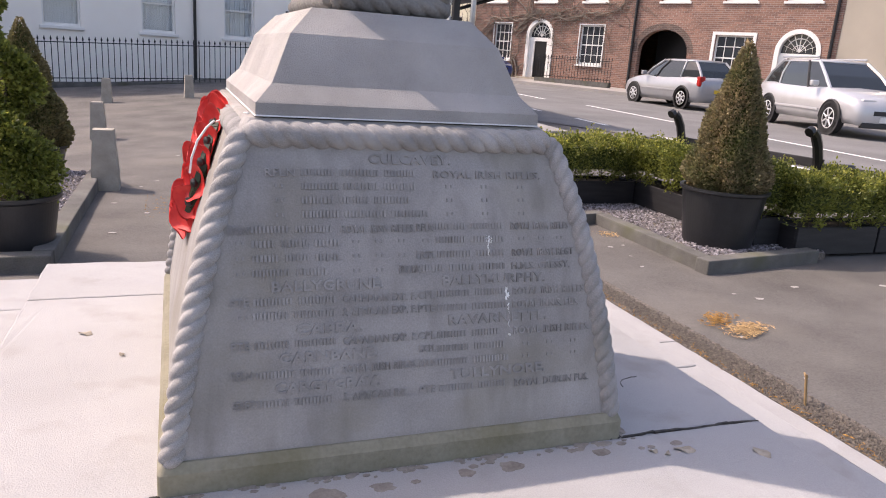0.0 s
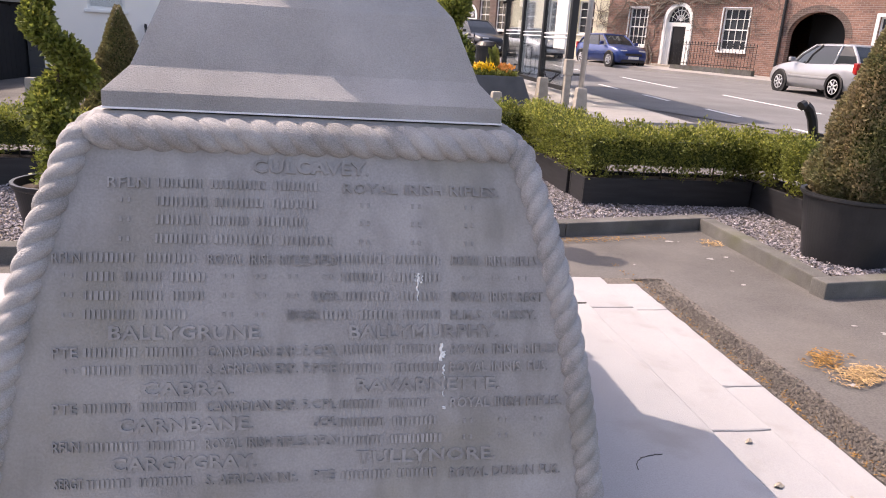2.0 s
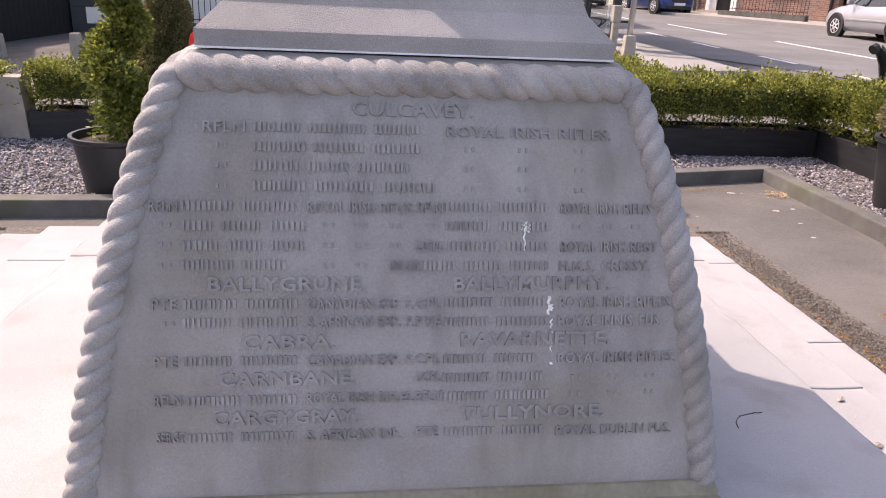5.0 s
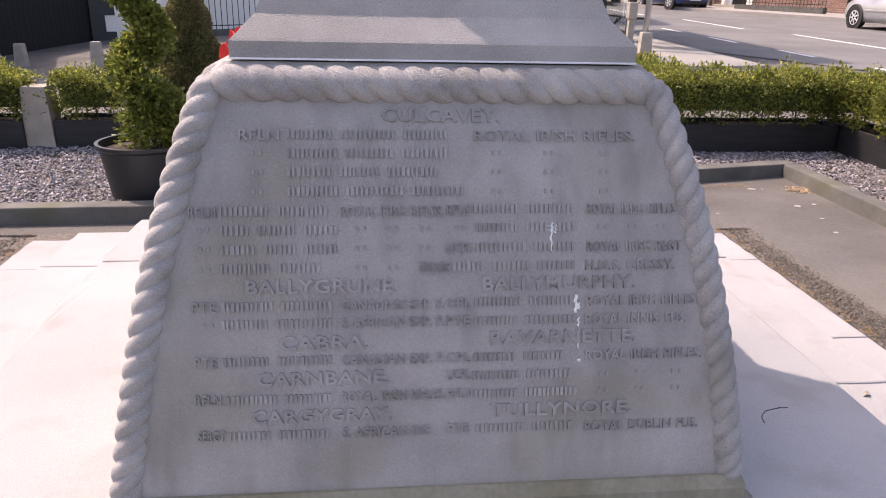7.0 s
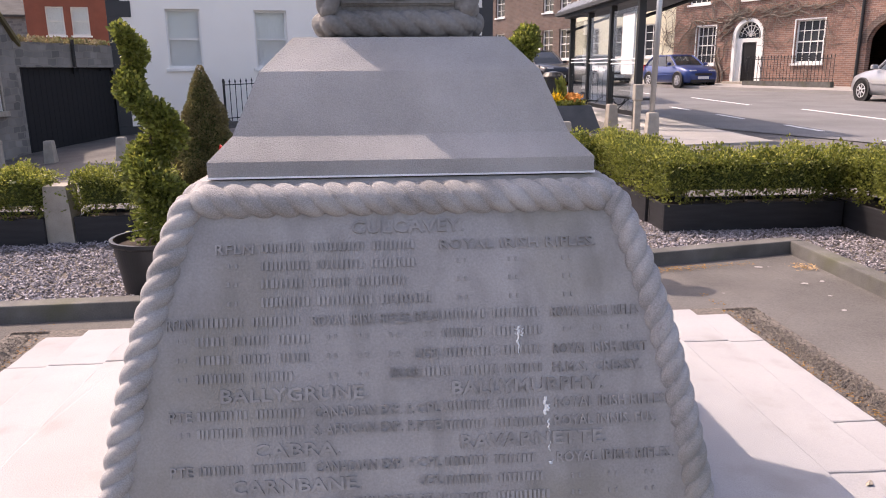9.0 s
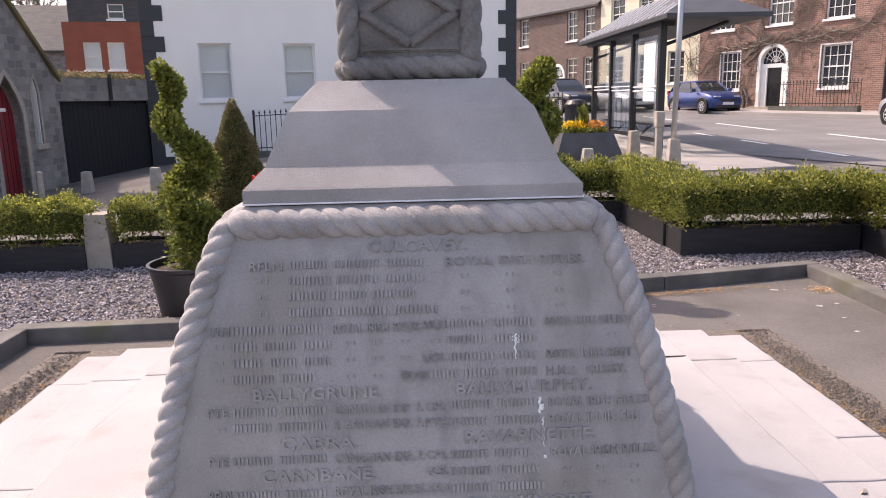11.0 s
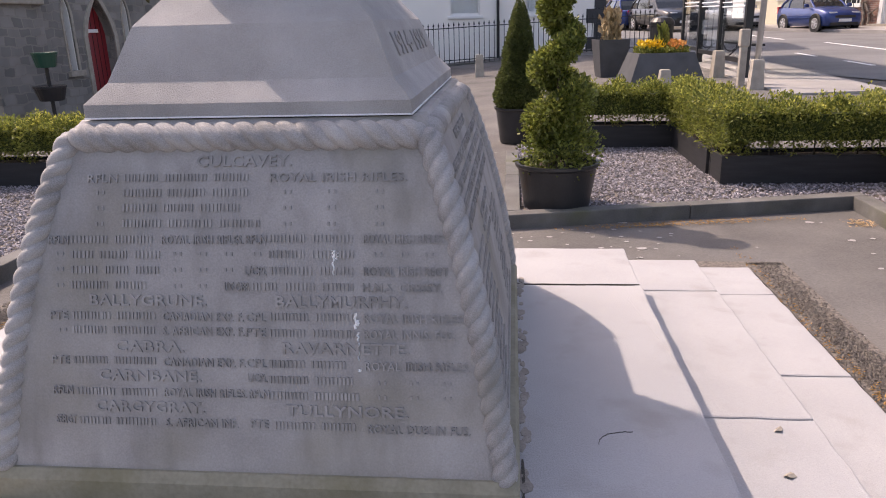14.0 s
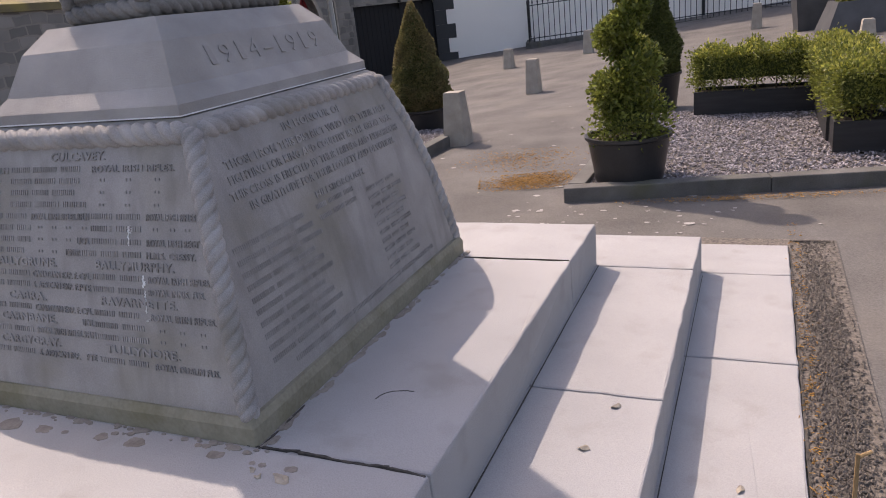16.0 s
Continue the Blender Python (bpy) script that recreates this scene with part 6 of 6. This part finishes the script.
def straws(name, label, cx, cy, rx, ry, count, ln, mat, z=0.004, turn=0.0, wide=0.0016):
    verts, faces = [], []
    ca, sa = math.cos(turn), math.sin(turn)
    for _ in range(count):
        u, v = max(-0.95, min(0.95, rng.gauss(0, 0.42))) * rx, max(-0.9, min(0.9, rng.gauss(0, 0.5))) * ry
        x, y = cx + u * ca - v * sa, cy + u * sa + v * ca
        a, l, w = rng.uniform(0, math.pi), ln * rng.uniform(0.4, 1.2), wide * rng.uniform(0.7, 1.5)
        h = rise(x, y) + z
        d, s = Vector((math.cos(a), math.sin(a), rng.gauss(0, 0.12))) * l / 2, Vector((-math.sin(a), math.cos(a), 0)) * w
        c = Vector((x, y, h + abs(d.z) + rng.uniform(0, 0.008)))
        k = len(verts)
        verts += [c - d - s, c + d - s, c + d + s, c - d + s, c + Vector((0, 0, w * 1.5))]
        faces += [(k, k + 1, k + 4), (k + 1, k + 2, k + 4), (k + 2, k + 3, k + 4), (k + 3, k, k + 4)]
    me = bpy.data.meshes.new(name)
    me.from_pydata(verts, [], faces)
    me.materials.append(mat)
    return tagged(new(name, me), label, "debris", kind="stuff")


straws("straw_patch", "scattered dry straw and moss swept on the asphalt", 2.42, 1.47, 0.19, 0.085, 520, 0.035, STRAW, turn=0.4)
straws("straw_patch", "scattered dry straw and moss swept on the asphalt", 2.36, 1.64, 0.17, 0.08, 300, 0.03, MOSS, turn=0.6)
straws("straw_patch", "brown moss and debris gathered by the entrance kerb", 0.10, 4.05, 0.42, 0.26, 2600, 0.03, MOSS, turn=0.3)
straws("straw_patch", "brown moss and debris gathered by the entrance kerb", -0.2, 4.8, 0.6, 0.5, 900, 0.03, MOSS)
straws("straw_patch", "brown debris along the kerb foot", 1.7, 3.60, 0.9, 0.06, 500, 0.025, MOSS, turn=0.16)
straws("straw_patch", "brown debris along the kerb foot", 2.86, 3.6, 0.1, 0.1, 120, 0.03, STRAW)
for (x0, x1, y0, y1) in ((1.88, 2.09, -1.2, 2.75), (-2.09, -1.88, -1.2, 2.75)):
    straws("moss_margin", "dry moss and grit beside the lowest step", (x0 + x1) / 2, (y0 + y1) / 2, 0.105, 2.2, 9000, 0.012, GRIT, 0.003, wide=0.003)
    straws("moss_margin", "rusty dry moss beside the lowest step", x0 + 0.03 if x0 > 0 else x1 - 0.03, (y0 + y1) / 2 + 0.3, 0.05, 2.2, 500, 0.02, MOSS, 0.004)

# pale spots trodden into the asphalt
verts, faces = [], []
for spot in range(465):
    x, y = (rng.uniform(-6, 6), rng.uniform(-3, 9)) if spot < 420 else (rng.uniform(0.2, 1.6), rng.uniform(2.85, 3.5))
    if -1.95 < x < 1.95 and -1.4 < y < 2.75 or (x > 0.4 and y > 3.7) or (x > 2.9 and y > 2.4) or (x < -1.1 and y > 2.9) or x < -2.3:
        continue
    r, n, k = rng.uniform(0.006, 0.026) if spot < 420 else rng.uniform(0.004, 0.014), 9, len(verts)
    for i in range(n):
        a = math.tau * i / n
        q = r * rng.uniform(0.6, 1.2)
        px, py = x + q * math.cos(a) * 1.4, y + q * math.sin(a)
        verts.append((px, py, rise(px, py) + 0.0008))
    faces.append(tuple(range(k, k + n)))
me = bpy.data.meshes.new("gum_spots")
me.from_pydata(verts, [], faces)
me.materials.append(material("pale gum", (0.27, 0.255, 0.24), (0.40, 0.38, 0.36), 0.8, 20, 90, 0.1))
tagged(new("gum_spots", me), "pale flattened spots trodden into the asphalt", "gum", kind="stuff")

# chips, leaves and cracks on the steps
LEAFD = material("dead leaf", (0.26, 0.22, 0.17), (0.42, 0.37, 0.30), 0.8, 20, 90, 0.2)
CRACK = material("dirt in a crack", (0.03, 0.028, 0.025), (0.09, 0.08, 0.07), 1.0, 30, 120, 0.3)
PATCH = material("damp brown dirt", (0.185, 0.16, 0.135), (0.315, 0.285, 0.25), 0.95, 25, 120, 0.6)
res = bmesh.new()
for i in range(150):
    front = i < 70
    x, y = (rng.uniform(-0.6, 0.62), -0.008 - abs(rng.gauss(0, 0.014))) if front else (0.586 + abs(rng.gauss(0, 0.009)), rng.uniform(0.0, 1.45))
    r = rng.uniform(0.005, 0.017) if front else rng.uniform(0.008, 0.02)
    kx, ky = (1.3, 0.8) if front else (0.8, 1.7)
    ring = [(x + kx * r * rng.uniform(0.7, 1.1) * math.cos(a), y + ky * r * rng.uniform(0.7, 1.1) * math.sin(a)) for a in (k * math.tau / 10 for k in range(10))]
    loft([[(a, b, 0.375) for a, b in ring], [(x + (a - x) * 0.8, y + (b - y) * 0.8, 0.3822 + rng.uniform(0, 0.002)) for a, b in ring]], bm=res)
for x, y, r in ((-0.62, -0.07, 0.03), (-0.50, -0.075, 0.03), (-0.41, -0.09, 0.032), (-0.32, -0.085, 0.03), (-0.23, -0.08, 0.045), (-0.10, -0.078, 0.032), (-0.02, -0.075, 0.013), (0.11, -0.068, 0.027), (0.23, -0.066, 0.037), (0.49, -0.06, 0.03), (0.61, -0.066, 0.011), (0.64, -0.066, 0.013), (0.72, -0.065, 0.02)):
    ring = [(x + r * rng.uniform(0.75, 1.2) * math.cos(a), y + r * rng.uniform(0.5, 0.8) * math.sin(a)) for a in (k * math.tau / 14 for k in range(14))]
    loft([[(a, b, 0.375) for a, b in ring], [(x + (a - x) * 0.9, y + (b - y) * 0.9, 0.3826) for a, b in ring]], bm=res)
tagged(part("mortar_residue", res, PATCH, None), "crumbled mortar and damp dirt along the foot of the memorial", "mortar", kind="stuff")
cr = bmesh.new()
for path, w, top in ((((0.55, -0.004), (0.7, 0.004), (0.85, -0.006), (0.95, 0.002), (1.05, -0.01)), 0.006, 0.38), (((0.5, 1.386), (0.7, 1.383), (1.05, 1.386)), 0.004, 0.38), (((-0.6, -0.003), (-0.3, 0.004), (0.0, -0.004)), 0.004, 0.38), (((0.588, -0.01), (0.592, 0.08), (0.59, 0.2)), 0.006, 0.38), (((0.774, 0.273), (0.778, 0.291), (0.787, 0.307), (0.803, 0.319), (0.822, 0.327), (0.843, 0.331), (0.864, 0.332)), 0.0013, 0.38), (((1.068, -0.40), (1.067, 0.2), (1.068, 0.75), (1.067, 1.3), (1.068, 1.84)), 0.003, 0.186), (((1.487, -0.8), (1.488, 0.1), (1.487, 1.0), (1.488, 2.2)), 0.0026, 0.012), (((1.878, -1.2), (1.88, 0.2), (1.879, 1.4), (1.88, 2.6)), 0.007, 0.004), (((-1.068, -0.40), (-1.067, 0.7), (-1.068, 1.84)), 0.004, 0.186), (((-1.487, -0.8), (-1.488, 0.6), (-1.487, 2.2)), 0.005, 0.012), (((-1.0, -0.448), (0.0, -0.447), (1.0, -0.448)), 0.003, 0.186)):
    for (a, b), (c, d) in zip(path, path[1:]):
        n = 6
        pts = [Vector((a + (c - a) * i / n, b + (d - b) * i / n + rng.gauss(0, 0.0012), 0)) for i in range(n + 1)]
        side = Vector((-(d - b), c - a, 0)).normalized()
        ws = [w * rng.uniform(0.3, 0.75) for _ in pts]
        loft([[p - side * q + Vector((0, 0, top - 0.01)), p + side * q + Vector((0, 0, top - 0.01)), p + side * q + Vector((0, 0, top + 0.0034)), p - side * q + Vector((0, 0, top + 0.0034))] for p, q in zip(pts, ws)], bm=cr)
tagged(part("step_cracks", cr, CRACK, None), "dark dirt-filled cracks and joints in the top step", "crack", kind="stuff")
for x, y, z, s in ((0.72, -0.10, 0.382, 0.028), (0.92, -0.16, 0.382, 0.03), (0.63, -0.09, 0.382, 0.014), (0.66, -0.11, 0.382, 0.012), (1.30, 0.45, 0.188, 0.02), (1.25, 0.2, 0.188, 0.02), (1.35, 0.68, 0.188, 0.018), (-0.82, 1.0, 0.382, 0.025), (-0.7, 0.8, 0.382, 0.012), (1.7, 0.6, 0.014, 0.02)):
    ring = [(s * rng.uniform(0.6, 1.2) * math.cos(a), s * 0.6 * rng.uniform(0.6, 1.2) * math.sin(a), 0.004 * math.sin(a * 2)) for a in (k * math.tau / 9 for k in range(9))]
    ob = part("dead_leaf", loft([ring, [(a * 0.9, b * 0.9, c + 0.002) for a, b, c in ring]]), LEAFD, None)
    ob.matrix_world = pose(x, y, z + 0.002, 0, 0, rng.uniform(0, 360))
    tagged(ob, "curled brown dead leaf lying on the stone step", "leaf", "dead leaves")

# cane stuck in the margin
cane = thing("broken_cane", "broken bamboo cane standing in the grit margin", "cane")
part("cane_stick", rod((1.98, 0.62, -0.05), (1.985, 0.66, 0.14), 0.006, n=7), STRAW, cane)
part("cane_tip", rod((1.985, 0.66, 0.13), (2.02, 0.70, 0.125), 0.005, n=7), STRAW, cane)
post = thing("bed_post", "pale stone post standing between two hedge planters", "post", pose(-2.62, 4.78, 0.0), "stone posts")
part("post_stone", loft([[(-a, -0.1, z), (a, -0.1, z), (a, 0.1, z), (-a, 0.1, z)] for a, z in ((0.11, -0.1), (0.10, 0.3), (0.085, 0.52))]), BOLLARD, post)
post = thing("bed_post", "pale stone post at the end of the kerb", "post", pose(-1.13, 5.66, -0.04), "stone posts")
part("post_stone", loft([[(-a, -a, z), (a, -a, z), (a, a, z), (-a, a, z)] for a, z in ((0.12, -0.1), (0.11, 0.2), (0.085, 0.56))]), BOLLARD, post)
